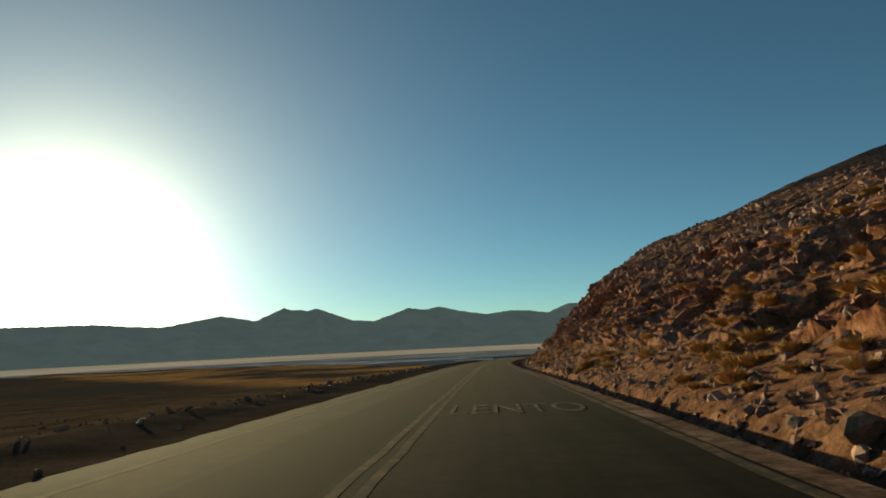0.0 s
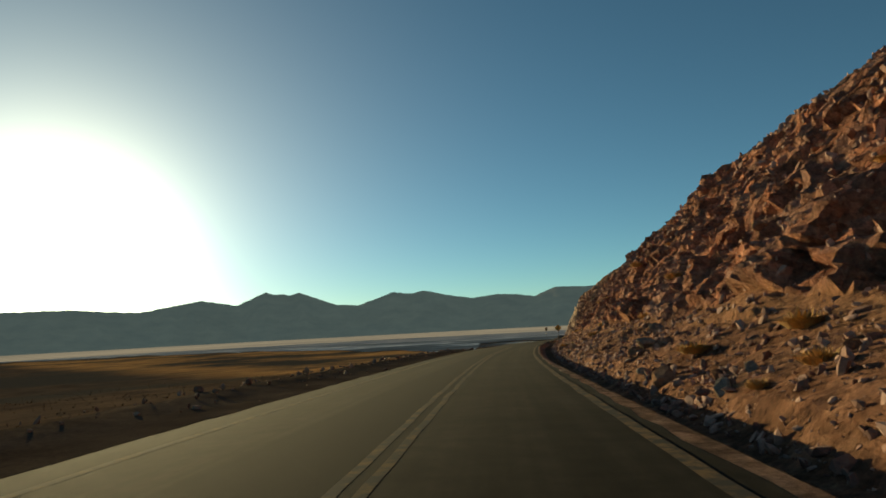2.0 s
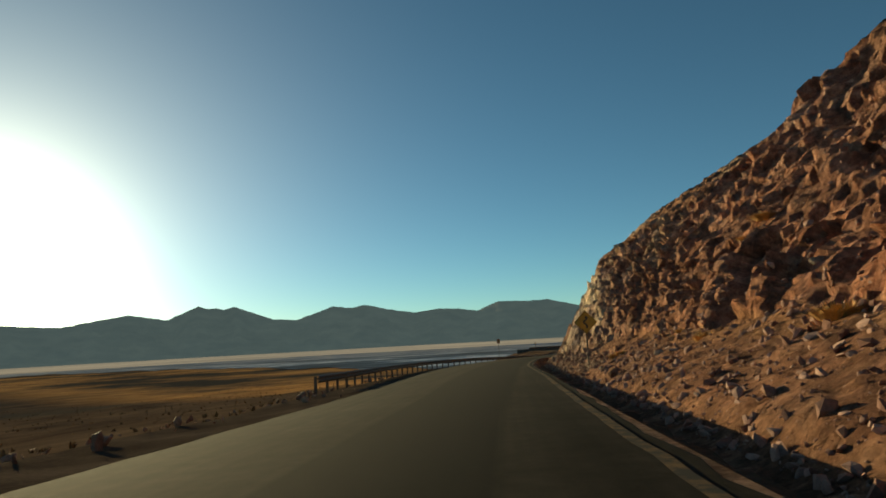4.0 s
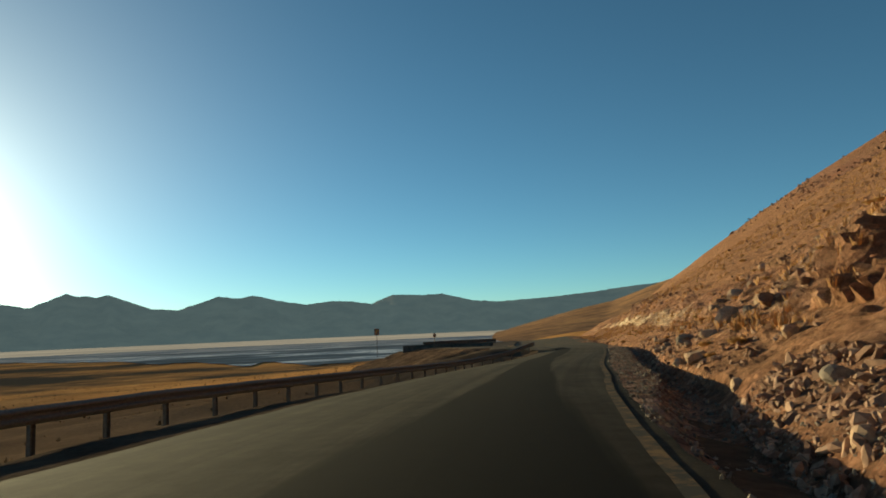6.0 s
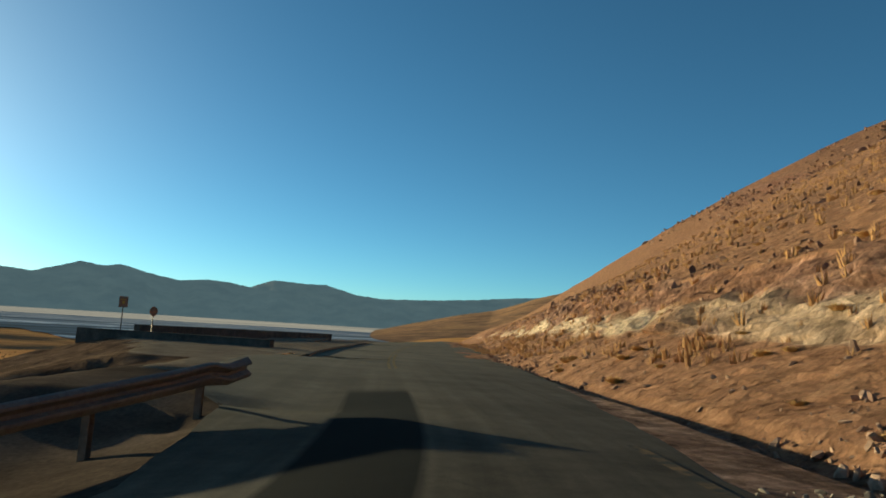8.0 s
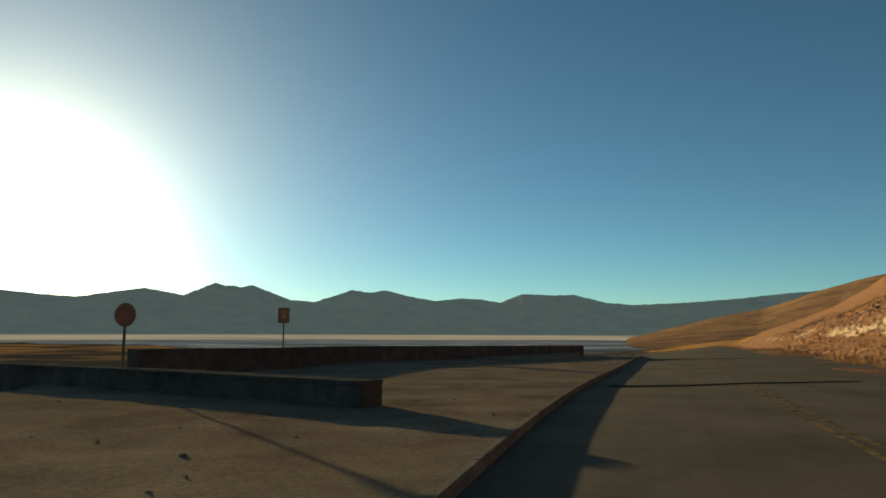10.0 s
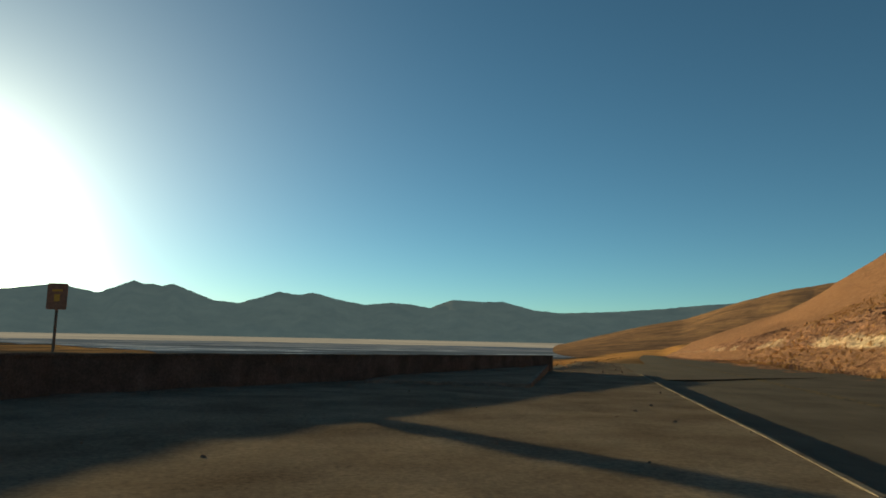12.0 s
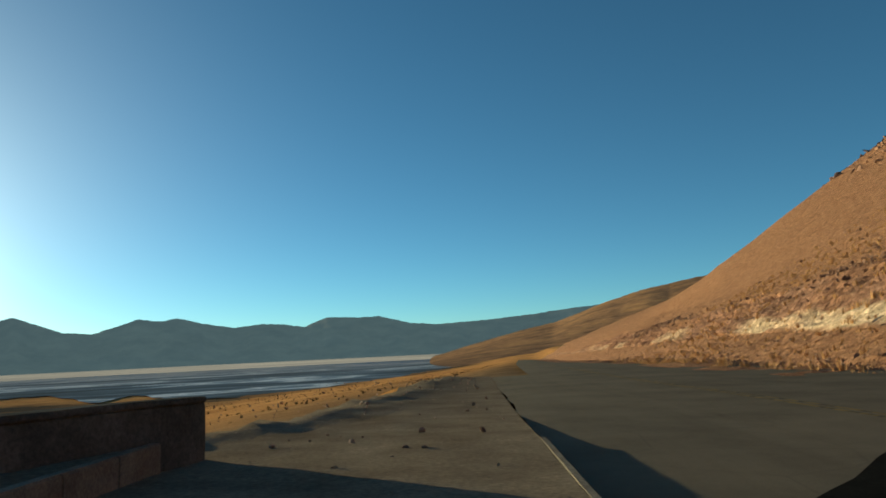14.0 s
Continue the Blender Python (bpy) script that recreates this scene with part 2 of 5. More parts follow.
def ground_material():
    """Desert floor: brown scrub near the road, gold grass plain, dark mud by the lake, backlit plain painted darker."""
    m, n, l, b = tree("desert_ground")
    geo = n.new("ShaderNodeNewGeometry")
    sep = n.new("ShaderNodeSeparateXYZ")
    l.new(geo.outputs["Position"], sep.inputs[0])
    mid = noise_tex(n, l, 0.05, 8, 0.65)
    big = noise_tex(n, l, 0.006, 6, 0.6)
    fine = noise_tex(n, l, 3.0, 6, 0.7)
    brown = ramp(n, l, mid.outputs[0], ((0.35, (0.140, 0.087, 0.053)), (0.65, (0.266, 0.171, 0.098)))).outputs[0]
    gold = ramp(n, l, mid.outputs[0], ((0.35, (0.46, 0.215, 0.082)), (0.65, (0.66, 0.335, 0.13)))).outputs[0]
    hmap = n.new("ShaderNodeMapRange")
    hmap.inputs[1].default_value, hmap.inputs[2].default_value = -1.5, -6.0
    l.new(sep.outputs[2], hmap.inputs[0])
    ahead = n.new("ShaderNodeMapRange")
    ahead.inputs[1].default_value, ahead.inputs[2].default_value = -60.0, 40.0
    out_there = n.new("ShaderNodeMath")
    out_there.operation = "MULTIPLY_ADD"
    out_there.inputs[1].default_value = 1.2
    l.new(sep.outputs[0], out_there.inputs[0])
    l.new(sep.outputs[1], out_there.inputs[2])
    l.new(out_there.outputs[0], ahead.inputs[0])
    # the plain seen against the sun is painted darker, as backlit ground looks
    dark = ramp(n, l, mid.outputs[0], ((0.35, (0.080, 0.052, 0.036)), (0.65, (0.165, 0.108, 0.070)))).outputs[0]
    c = mixc(n, l, ahead.outputs[0], dark, mixc(n, l, hmap.outputs[0], brown, gold))
    mud = ramp(n, l, big.outputs[0], ((0.42, (0, 0, 0)), (0.55, (1, 1, 1)))).outputs[0]
    low = n.new("ShaderNodeMapRange")
    low.inputs[1].default_value, low.inputs[2].default_value = -16.0, -19.0
    l.new(sep.outputs[2], low.inputs[0])
    mudf = mixc(n, l, 1.0, mud, low.outputs[0], "MULTIPLY")
    c = mixc(n, l, mudf, c, (0.085, 0.07, 0.055))
    g = ramp(n, l, fine.outputs[0], ((0.3, (0.6, 0.6, 0.6)), (0.7, (1.3, 1.3, 1.3)))).outputs[0]
    c = mixc(n, l, 0.8, c, g, "MULTIPLY")
    l.new(c, b.inputs["Base Color"])
    b.inputs["Roughness"].default_value = 1.0
    b.inputs["Specular IOR Level"].default_value = 0.0
    bump(n, l, b, fine.outputs[0], 0.5, 0.12)
    return m


def from_centre(n, l, near, far):
    """0 to 1 with the distance from the middle of the drive."""
    geo = n.new("ShaderNodeNewGeometry")
    r = n.new("ShaderNodeVectorMath")
    r.operation = "DISTANCE"
    r.inputs[1].default_value = (CENTRE[0], CENTRE[1], 0)
    l.new(geo.outputs["Position"], r.inputs[0])
    m = n.new("ShaderNodeMapRange")
    m.inputs[1].default_value, m.inputs[2].default_value = near, far
    l.new(r.outputs["Value"], m.inputs[0])
    return m.outputs[0]


def lake_material():
    """Shallow salt lake: slate-blue water and wet mud near, white crust in streaks, pale pinkish salt far out."""
    m, n, l, b = tree("salt_lake")
    geo = n.new("ShaderNodeNewGeometry")
    mp = n.new("ShaderNodeMapping")
    mp.inputs["Rotation"].default_value = (0, 0, radians(14))
    mp.inputs["Scale"].default_value = (0.8, 1.7, 1)
    l.new(geo.outputs["Position"], mp.inputs["Vector"])
    t = noise_tex(n, l, 0.0048, 9, 0.62, mp.outputs[0])
    near = ramp(n, l, t.outputs[0], ((0.36, (0.085, 0.088, 0.088)), (0.46, (0.13, 0.155, 0.18)), (0.53, (0.22, 0.27, 0.32)), (0.56, (0.85, 0.85, 0.85)), (0.59, (0.30, 0.36, 0.42)), (0.70, (0.12, 0.105, 0.09)))).outputs[0]
    far = ramp(n, l, t.outputs[0], ((0.36, (0.17, 0.19, 0.22)), (0.46, (0.30, 0.32, 0.35)), (0.54, (0.52, 0.47, 0.45)), (0.62, (0.30, 0.32, 0.35)), (0.70, (0.20, 0.17, 0.15)))).outputs[0]
    l.new(mixc(n, l, from_centre(n, l, 850, 1500), near, far), b.inputs["Base Color"])
    b.inputs["Roughness"].default_value = 0.9
    b.inputs["Specular IOR Level"].default_value = 0.0
    return m


def mountain_material():
    """Far blue-grey range, its morning haze put in as a glow."""
    m, n, l, b = tree("distant_range")
    t = noise_tex(n, l, 0.004, 8, 0.65)
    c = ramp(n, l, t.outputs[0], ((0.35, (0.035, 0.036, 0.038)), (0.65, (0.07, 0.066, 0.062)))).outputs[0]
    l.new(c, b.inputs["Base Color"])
    b.inputs["Roughness"].default_value = 1.0
    b.inputs["Specular IOR Level"].default_value = 0.0
    # haze and lighter and darker ridge tones painted into a faint blue glow
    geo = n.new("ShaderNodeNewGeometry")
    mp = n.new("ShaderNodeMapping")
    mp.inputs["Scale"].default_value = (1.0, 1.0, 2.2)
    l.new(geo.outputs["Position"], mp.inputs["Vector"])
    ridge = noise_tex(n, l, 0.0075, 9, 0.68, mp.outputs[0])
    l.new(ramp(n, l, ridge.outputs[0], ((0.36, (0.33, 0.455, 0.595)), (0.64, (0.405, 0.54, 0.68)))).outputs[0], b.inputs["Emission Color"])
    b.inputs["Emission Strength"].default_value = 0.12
    return m


def far_hill_material():
    """Brown desert hills some way off, with darker stony bands and gold grass low down."""
    m, n, l, b = tree("far_brown_hills")
    geo = n.new("ShaderNodeNewGeometry")
    mp = n.new("ShaderNodeMapping")
    mp.inputs["Scale"].default_value = (1.0, 1.0, 4.0)
    l.new(geo.outputs["Position"], mp.inputs["Vector"])
    t = noise_tex(n, l, 0.011, 9, 0.7, mp.outputs[0])
    c = ramp(n, l, t.outputs[0], ((0.34, (0.16, 0.098, 0.068)), (0.5, (0.30, 0.17, 0.10)), (0.66, (0.46, 0.255, 0.125)))).outputs[0]
    fine = noise_tex(n, l, 0.06, 7, 0.7)
    g = ramp(n, l, fine.outputs[0], ((0.3, (0.6, 0.6, 0.6)), (0.7, (1.3, 1.3, 1.3)))).outputs[0]
    l.new(mixc(n, l, 0.8, c, g, "MULTIPLY"), b.inputs["Base Color"])
    b.inputs["Roughness"].default_value = 1.0
    b.inputs["Specular IOR Level"].default_value = 0.0
    bump(n, l, b, fine.outputs[0], 0.6, 3.0)
    return m


M_ROAD = road_material()
M_HILL = hill_material()
M_GROUND = ground_material()
M_LAKE = lake_material()
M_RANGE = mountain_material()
M_GRAVEL = earth("gravel", (0.050, 0.037, 0.029), (0.085, 0.064, 0.050), (0.135, 0.102, 0.080), 0.5, 14, bumpy=0.8, dist=0.03)
M_LAYBY = earth("packed_gravel", (0.16, 0.120, 0.085), (0.225, 0.174, 0.126), (0.29, 0.232, 0.172), 0.7, 18, bumpy=0.8, dist=0.025)
M_GRASS = earth("dry_grass_slope", (0.25, 0.115, 0.045), (0.43, 0.205, 0.075), (0.56, 0.29, 0.11), 0.25, 5, bumpy=0.8, dist=0.08)
M_BANK = earth("stony_bank", (0.060, 0.040, 0.030), (0.135, 0.088, 0.062), (0.23, 0.155, 0.108), 0.6, 3, bumpy=0.9, dist=0.25)
M_ROCK = earth("rock_brown", (0.100, 0.054, 0.036), (0.210, 0.121, 0.082), (0.340, 0.214, 0.149), 1.2, 12, bumpy=0.6, dist=0.04)
M_PALE = earth("rock_pale", (0.26, 0.175, 0.122), (0.40, 0.28, 0.20), (0.54, 0.395, 0.29), 1.2, 12, bumpy=0.6, dist=0.04)
M_GREY = earth("rock_grey", (0.13, 0.105, 0.09), (0.22, 0.18, 0.15), (0.33, 0.28, 0.235), 1.4, 14, bumpy=0.6, dist=0.04)
M_WALL = earth("rough_concrete", (0.070, 0.066, 0.060), (0.105, 0.098, 0.088), (0.15, 0.14, 0.125), 1.5, 20, bumpy=0.5, dist=0.015)
M_KERB = earth("kerb_concrete", (0.17, 0.138, 0.108), (0.23, 0.195, 0.155), (0.30, 0.26, 0.21), 2.0, 30, bumpy=0.4, dist=0.008)
M_STEEL = simple("galvanised_steel", (0.15, 0.13, 0.11), 0.7, 0.3, 12)
M_POST = simple("post_steel", (0.16, 0.12, 0.09), 0.7, 0.3, 14)


def worn_paint(name, colour, cover):
    """Road paint worn through to the asphalt in patches."""
    m, n, l, b = tree(name)
    t = noise_tex(n, l, 3.0, 7, 0.7)
    f = ramp(n, l, t.outputs[0], ((0.62 - cover * 0.3, (0, 0, 0)), (0.80 - cover * 0.3, (1, 1, 1)))).outputs[0]
    l.new(mixc(n, l, f, (0.066, 0.059, 0.049), colour), b.inputs["Base Color"])
    b.inputs["Roughness"].default_value = 1.0
    b.inputs["Specular IOR Level"].default_value = 0.03
    return m


M_YELLOW = worn_paint("worn_yellow_paint", (0.26, 0.165, 0.06), 0.7)
M_FADED = worn_paint("faded_yellow_paint", (0.17, 0.108, 0.05), 0.55)
M_EDGE = worn_paint("dusty_edge_paint", (0.20, 0.125, 0.065), 0.6)
M_WHITE = worn_paint("worn_white_paint", (0.27, 0.19, 0.14), 0.6)
M_SIGN = simple("sign_yellow", (0.55, 0.30, 0.03), 0.5, 0, 8, 0.15)
M_BLACK = simple("sign_black", (0.02, 0.02, 0.02), 0.5, 0, 8, 0.2)
M_BACK = simple("sign_plate", (0.25, 0.12, 0.07), 0.6, 0.1, 8, 0.3)
# dark asphalt colour that stands for cast shadow
M_SHADOW = earth("shadow_asphalt", (0.012, 0.011, 0.010), (0.018, 0.017, 0.015), (0.026, 0.024, 0.021), 1.0, 40, rough=0.8, bumpy=0.2, dist=0.004)
M_TUFT = simple("dry_grass", (0.55, 0.32, 0.12), 0.9, 0, 3, 0.4)
M_CLUMP = simple("brown_grass", (0.44, 0.225, 0.085), 0.9, 0, 3, 0.4)


# ---- the line of the road: x, y, z on its centre ----
LINE = [
    (-82.8, -410.0, 7.95), (-79.8, -368.0, 7.08), (-76.7, -329.6, 6.27), (-73.6, -291.6, 5.47), (-70.2, -254.0, 4.68), (-65.7, -217.5, 3.92),
    (-59.8, -182.5, 3.22), (-56.4, -165.6, 2.89), (-52.8, -149.4, 2.58), (-49.0, -134.1, 2.29), (-44.6, -119.9, 2.03),
    (-39.3, -107.2, 1.79), (-33.6, -96.1, 1.58), (-28.0, -86.5, 1.40), (-23.2, -77.8, 1.24), (-19.2, -69.9, 1.08),
    (-11.1, -48.5, 0.64), (-3.4, -30.0, 0.33), (4.9, -11.8, 0.03), (11.5, 1.7, -0.2), (17.6, 15.4, -0.42), (27.0, 35.0, -0.75),
    (46.0, 74.0, -1.5), (77.0, 136.0, -2.8), (124.0, 228.0, -4.6), (198.0, 372.0, -7.2), (330.0, 622.0, -10.5),
]


def spline(points, step):
    """A smooth curve through the points, sampled about every step metres."""
    p = np.array(points, float)
    t = np.r_[0, np.cumsum(np.sqrt(np.linalg.norm(np.diff(p, axis=0), axis=1)))]
    out = []
    for i in range(len(p) - 1):
        a = p[max(i - 1, 0)]
        b, c = p[i], p[i + 1]
        d = p[min(i + 2, len(p) - 1)]
        ta, tb, tc, td = t[max(i - 1, 0)], t[i], t[i + 1], t[min(i + 2, len(p) - 1)]
        mb = (c - a) / (tc - ta) * (tc - tb)
        mc = (d - b) / (td - tb) * (tc - tb)
        k = max(2, int(np.linalg.norm(c - b) / step))
        u = np.linspace(0, 1, k, endpoint=False)[:, None]
        out.append((2 * u**3 - 3 * u**2 + 1) * b + (u**3 - 2 * u**2 + u) * mb + (-2 * u**3 + 3 * u**2) * c + (u**3 - u**2) * mc)
    return np.vstack(out + [p[-1:]])


CL = spline(LINE, 0.5)
_arc = np.r_[0, np.cumsum(np.linalg.norm(np.diff(CL[:, :2], axis=0), axis=1))]
S0 = float(_arc[np.argmin(np.hypot(CL[:, 0] + 76.7, CL[:, 1] + 329.6))])
ARC = _arc - S0  # station 0 at the start of the drive
TAN = np.gradient(CL[:, :2], axis=0)
TAN /= np.linalg.norm(TAN, axis=1)[:, None]


# the guardrail's line: stations, offsets from the centre, height of its foot against the centre
RAIL_S = [165, 185, 200, 215, 228, 240, 250, 258, 265, 271]
RAIL_D = [-6.2, -7.0, -7.6, -7.9, -7.6, -6.9, -6.5, -6.0, -4.6, -2.6]
RAIL_H = [-0.36, -0.42, -0.48, -0.55, -0.64, -0.85, -1.02, -1.08, -0.80, -0.15]


@lru_cache(maxsize=None)
def edge_right(s):
    """Offset of the worn line along the asphalt's right edge."""
    return float(np.interp(s, [0, 30, 80, 150, 175, 190, 212, 232, 250, 268, 280], [3.5, 3.4, 2.65, 2.7, 2.7, 2.2, 2.15, 2.95, 2.7, 2.65, 3.2]))


@lru_cache(maxsize=None)
def edge_left(s):
    """Offset of the asphalt's left edge up to the lay-by."""
    return float(np.interp(s, [140, 170, 195, 215, 228, 240, 250, 258, 265, 270, 275, 285, 292], [-3.75, -3.6, -4.3, -4.2, -3.8, -3.3, -2.9, -2.5, -2.1, -2.6, -5.0, -5.0, -3.75]))


@lru_cache(maxsize=None)
def along(s):
    """Centre, way and bank of the road at station s."""
    x, y, h = (float(np.interp(s, ARC, CL[:, k])) for k in range(3))
    tx, ty = float(np.interp(s, ARC, TAN[:, 0])), float(np.interp(s, ARC, TAN[:, 1]))
    n = math.hypot(tx, ty)
    foot = float(np.interp(s, RAIL_S, RAIL_D))
    return x, y, h, tx / n, ty / n, foot, float(np.interp(s, [145] + RAIL_S + [278], [0] + RAIL_H + [0])), edge_left(s)


def at(s, d=0.0, z=0.0):
    """The place at station s, d metres to the right of the road's centre, z above it."""
    x, y, h, tx, ty, foot, low, brink = along(s)
    if d < 0:
        # the outer lane leans out a little, the shoulder falls to the rail
        h += low * (0.25 * min(d / brink, 1.0) + 0.75 * min(max((d - brink) / (foot - brink), 0.0), 1.3))
    return np.array([x + d * ty, y - d * tx, h + z])


def heading(s):
    """Turn about z that lays +y along the road at station s."""
    return -math.atan2(float(np.interp(s, ARC, TAN[:, 0])), float(np.interp(s, ARC, TAN[:, 1])))


def station(x, y):
    k = int(np.argmin(np.hypot(CL[:, 0] - x, CL[:, 1] - y)))
    r = np.array([x, y]) - CL[k, :2]
    return float(ARC[k] + r @ TAN[k]), float(r[0] * TAN[k, 1] - r[1] * TAN[k, 0])


# the kerb between road and lay-by, and the way along it
KERB_NEAR, KERB_FAR = np.array((-14.9, -47.6)), np.array((4.3, -0.9))
KDIR = (KERB_FAR - KERB_NEAR) / np.linalg.norm(KERB_FAR - KERB_NEAR)
KRIGHT = np.array((KDIR[1], -KDIR[0]))
_along = np.linspace(0, 1, 60)
KERB = KERB_NEAR + np.outer(_along * np.linalg.norm(KERB_FAR - KERB_NEAR), KDIR) + np.outer(0.15 * np.exp(-_along * 14) - 0.25 * np.sin(np.pi * _along) - 0.2 * np.sin(2 * np.pi * np.minimum(_along, 0.5)), KRIGHT)
_edge = np.vstack([KERB, KERB[-1] + np.outer((6, 14, 24, 34), (0.40, 0.917))])
KERB_A, KERB_B = (_edge - KERB_NEAR) @ KDIR, (_edge - KERB_NEAR) @ KRIGHT
_sd = np.array([station(x, y) for x, y in _edge])


# ---- mesh helpers ----
def mesh_of(name, verts, faces, mat, smooth=False):
    me = bpy.data.meshes.new(name)
    me.from_pydata([tuple(map(float, v)) for v in verts], [], faces)
    me.materials.append(mat)
    if smooth:
        me.shade_smooth()
    me.update()
    return me


def grid_faces(rows, cols):
    i = np.arange(rows - 1)[:, None] * cols + np.arange(cols - 1)[None]
    return np.stack([i, i + 1, i + cols + 1, i + cols], -1).reshape(-1, 4).tolist()


def part(name, bm, material, parent, label=""):
    me = bpy.data.meshes.new(name)
    bm.to_mesh(me)
    bm.free()
    me.materials.append(material)
    ob = new(name, me)
    ob.parent = parent
    if label:
        tagged(ob, label)
    return ob


def thing(name, m, label, category, group="", kind=""):
    ob = new(name)
    ob.empty_display_size = 0.2
    ob.matrix_world = m
    return tagged(ob, label, category, group, kind)


def box(bm, size, centre, bevel=0.0, rot=None):
    r = bmesh.ops.create_cube(bm, size=1.0)
    m = Matrix.Translation(centre) @ (rot or Matrix.Identity(4)) @ Matrix.Diagonal((*size, 1))
    bmesh.ops.transform(bm, matrix=m, verts=r["verts"])
    if bevel:
        es = list({e for v in r["verts"] for e in v.link_edges})
        bmesh.ops.bevel(bm, geom=es, offset=bevel, segments=2, affect="EDGES")


def ribbon(name, s0, s1, d0, d1, lift, mat, step=1.0, wobble=0.0, along_edge=False):
    """A thin strip that lies on the road between two offsets from its centre."""
    ss = np.arange(s0, s1 + 1e-6, step)
    vs = []
    for s in ss:
        w = wobble * noise.noise((s * 0.7, d0, 3.0)) + (edge_right(s) if along_edge else 0.0)
        vs += [at(s, d + w, lift + crown(d + w)) for d in (d0, d1)]
    return new(name, mesh_of(name, vs, [(2 * i, 2 * i + 1, 2 * i + 3, 2 * i + 2) for i in range(len(ss) - 1)], mat))


def crown(d):
    return -0.012 * abs(d)


def fnoise(p, scale, octaves=4, seed=0.0):
    v, a = 0.0, 1.0
    q = Vector((p[0] * scale + seed, p[1] * scale - seed, p[2] * scale + 2 * seed))
    for _ in range(octaves):
        v += a * noise.noise(q)
        q = q * 2.03
        a *= 0.52
    return v


# ---- far land ----


def road_sd(x, y):
    """Signed distance to the right of the road and the station, for arrays."""
    q = CL[::8]
    st, tn = ARC[::8], TAN[::8]
    s, d, dist = np.empty(len(x)), np.empty(len(x)), np.empty(len(x))
    for a in range(0, len(x), 4000):
        dx, dy = x[a:a + 4000, None] - q[None, :, 0], y[a:a + 4000, None] - q[None, :, 1]
        k = np.argmin(dx**2 + dy**2, 1)
        i = np.arange(len(k))
        s[a:a + 4000] = st[k] + dx[i, k] * tn[k, 0] + dy[i, k] * tn[k, 1]
        d[a:a + 4000] = dx[i, k] * tn[k, 1] - dy[i, k] * tn[k, 0]
    return s, d


def right_hill(s, d):
    """Height of the natural slope over the road, d metres to the right, at station s; for arrays."""
    rise = np.interp(s, [0, 130, 200, 245, 310, 342, 382, 600, 680, 760, 940], [0.20, 0.24, 0.34, 0.32, 0.32, 0.36, 0.45, 0.36, 0.32, 0.30, 0.26])
    top = np.interp(s, [0, 200, 600, 680, 760, 940], [70, 80, 85, 80, 70, 70])
    return top * (1 - np.exp(-rise * np.maximum(d - 7, 0) / top))


def outer_dip(s, d):
    """How far the land left of the road lies lower where the shoulder falls to the rail; for arrays."""
    return 1.35 * np.interp(s, [145] + RAIL_S + [278], [0] + RAIL_H + [0]) * np.interp(-d, [0, 3, 26, 60], [0, 1, 1, 0])


def left_fall(d):
    """Drop of the land on the lake side, d metres left of the road; for arrays."""
    a = np.maximum(d - 7, 0)
    return 14.5 * (1 - np.exp(-a / 110)) + 8.6 * np.clip(a / 430, 0, 1)


def build_ground():
    na, radii = 540, np.r_[np.linspace(2, 60, 24), np.geomspace(63, 4700, 120)]
    az = np.linspace(0, 2 * math.pi, na, endpoint=False)
    xs = (CENTRE[0] + radii[:, None] * np.sin(az)).ravel()
    ys = (CENTRE[1] + radii[:, None] * np.cos(az)).ravel()
    s, d = road_sd(xs, ys)
    zc = np.interp(s, ARC, CL[:, 2])
    z = np.where(d < 0, zc - left_fall(-d), zc + right_hill(s, d) * np.interp(s, [640, 720], [0.3, 1]) - np.clip((d - 4) * 0.5, 0, 4.0) * np.interp(s, [640, 720], [1, 0.1]))
    z -= np.interp(np.abs(d), [0, 12, 22], [0.45, 0.45, 0.12])
    z += outer_dip(s, d)
    for i in range(len(z)):
        a = abs(d[i])
        if a > 9:
            k = min(1.0, (a - 9) / 40)
            p = (xs[i], ys[i], 0)
            z[i] += k * (1.1 * fnoise(p, 0.012, 4) + (5.0 * fnoise(p, 0.006, 4) * float(np.interp(s[i], [640, 720], [0, 1])) if d[i] > 30 else 0.35 * fnoise(p, 0.08, 2)))
    z = np.maximum(z, LAKE_Z - 0.4)
    faces = []
    for r in range(len(radii) - 1):
        for a in range(na):
            b = (a + 1) % na
            faces.append((r * na + a, (r + 1) * na + a, (r + 1) * na + b, r * na + b))
    faces.append(tuple(reversed(range(na))))
    # wind the sheet so that it faces up
    faces = [tuple(reversed(f)) for f in faces]
    ob = new("ground", mesh_of("ground", np.stack([xs, ys, z], -1), faces, M_GROUND, True))
    tagged(ob, "brown desert plain with dry gold grass, falling to a lake", "ground", kind="structure")


def build_lake():
    """A bay of shallow water; its near shore swings in towards the road in the middle."""
    rows = []
    az = np.linspace(-62, 36, 197)
    near = np.interp(az, [-62, -30, -16, -8, -2, 4, 10, 17, 23, 28, 32, 36], [1700, 1500, 1150, 820, 660, 580, 530, 520, 590, 760, 1050, 1500])
    for k in np.linspace(0, 1, 26):
        for a, r0 in zip(az, near):
            r0 = r0 * (1 + 0.12 * fnoise((a * 0.35, 0, 0), 1.0, 4))
            r = min(r0, 1650) + (1760 - min(r0, 1650)) * k
            rows.append((CENTRE[0] + r * math.sin(radians(a)), CENTRE[1] + r * math.cos(radians(a)), LAKE_Z + 0.25))
    ob = new("salt_lake", mesh_of("salt_lake", rows, [tuple(reversed(f)) for f in grid_faces(26, len(az))], M_LAKE))
    tagged(ob, "shallow pale blue salt lake with white crusted shores", "lake", kind="structure")


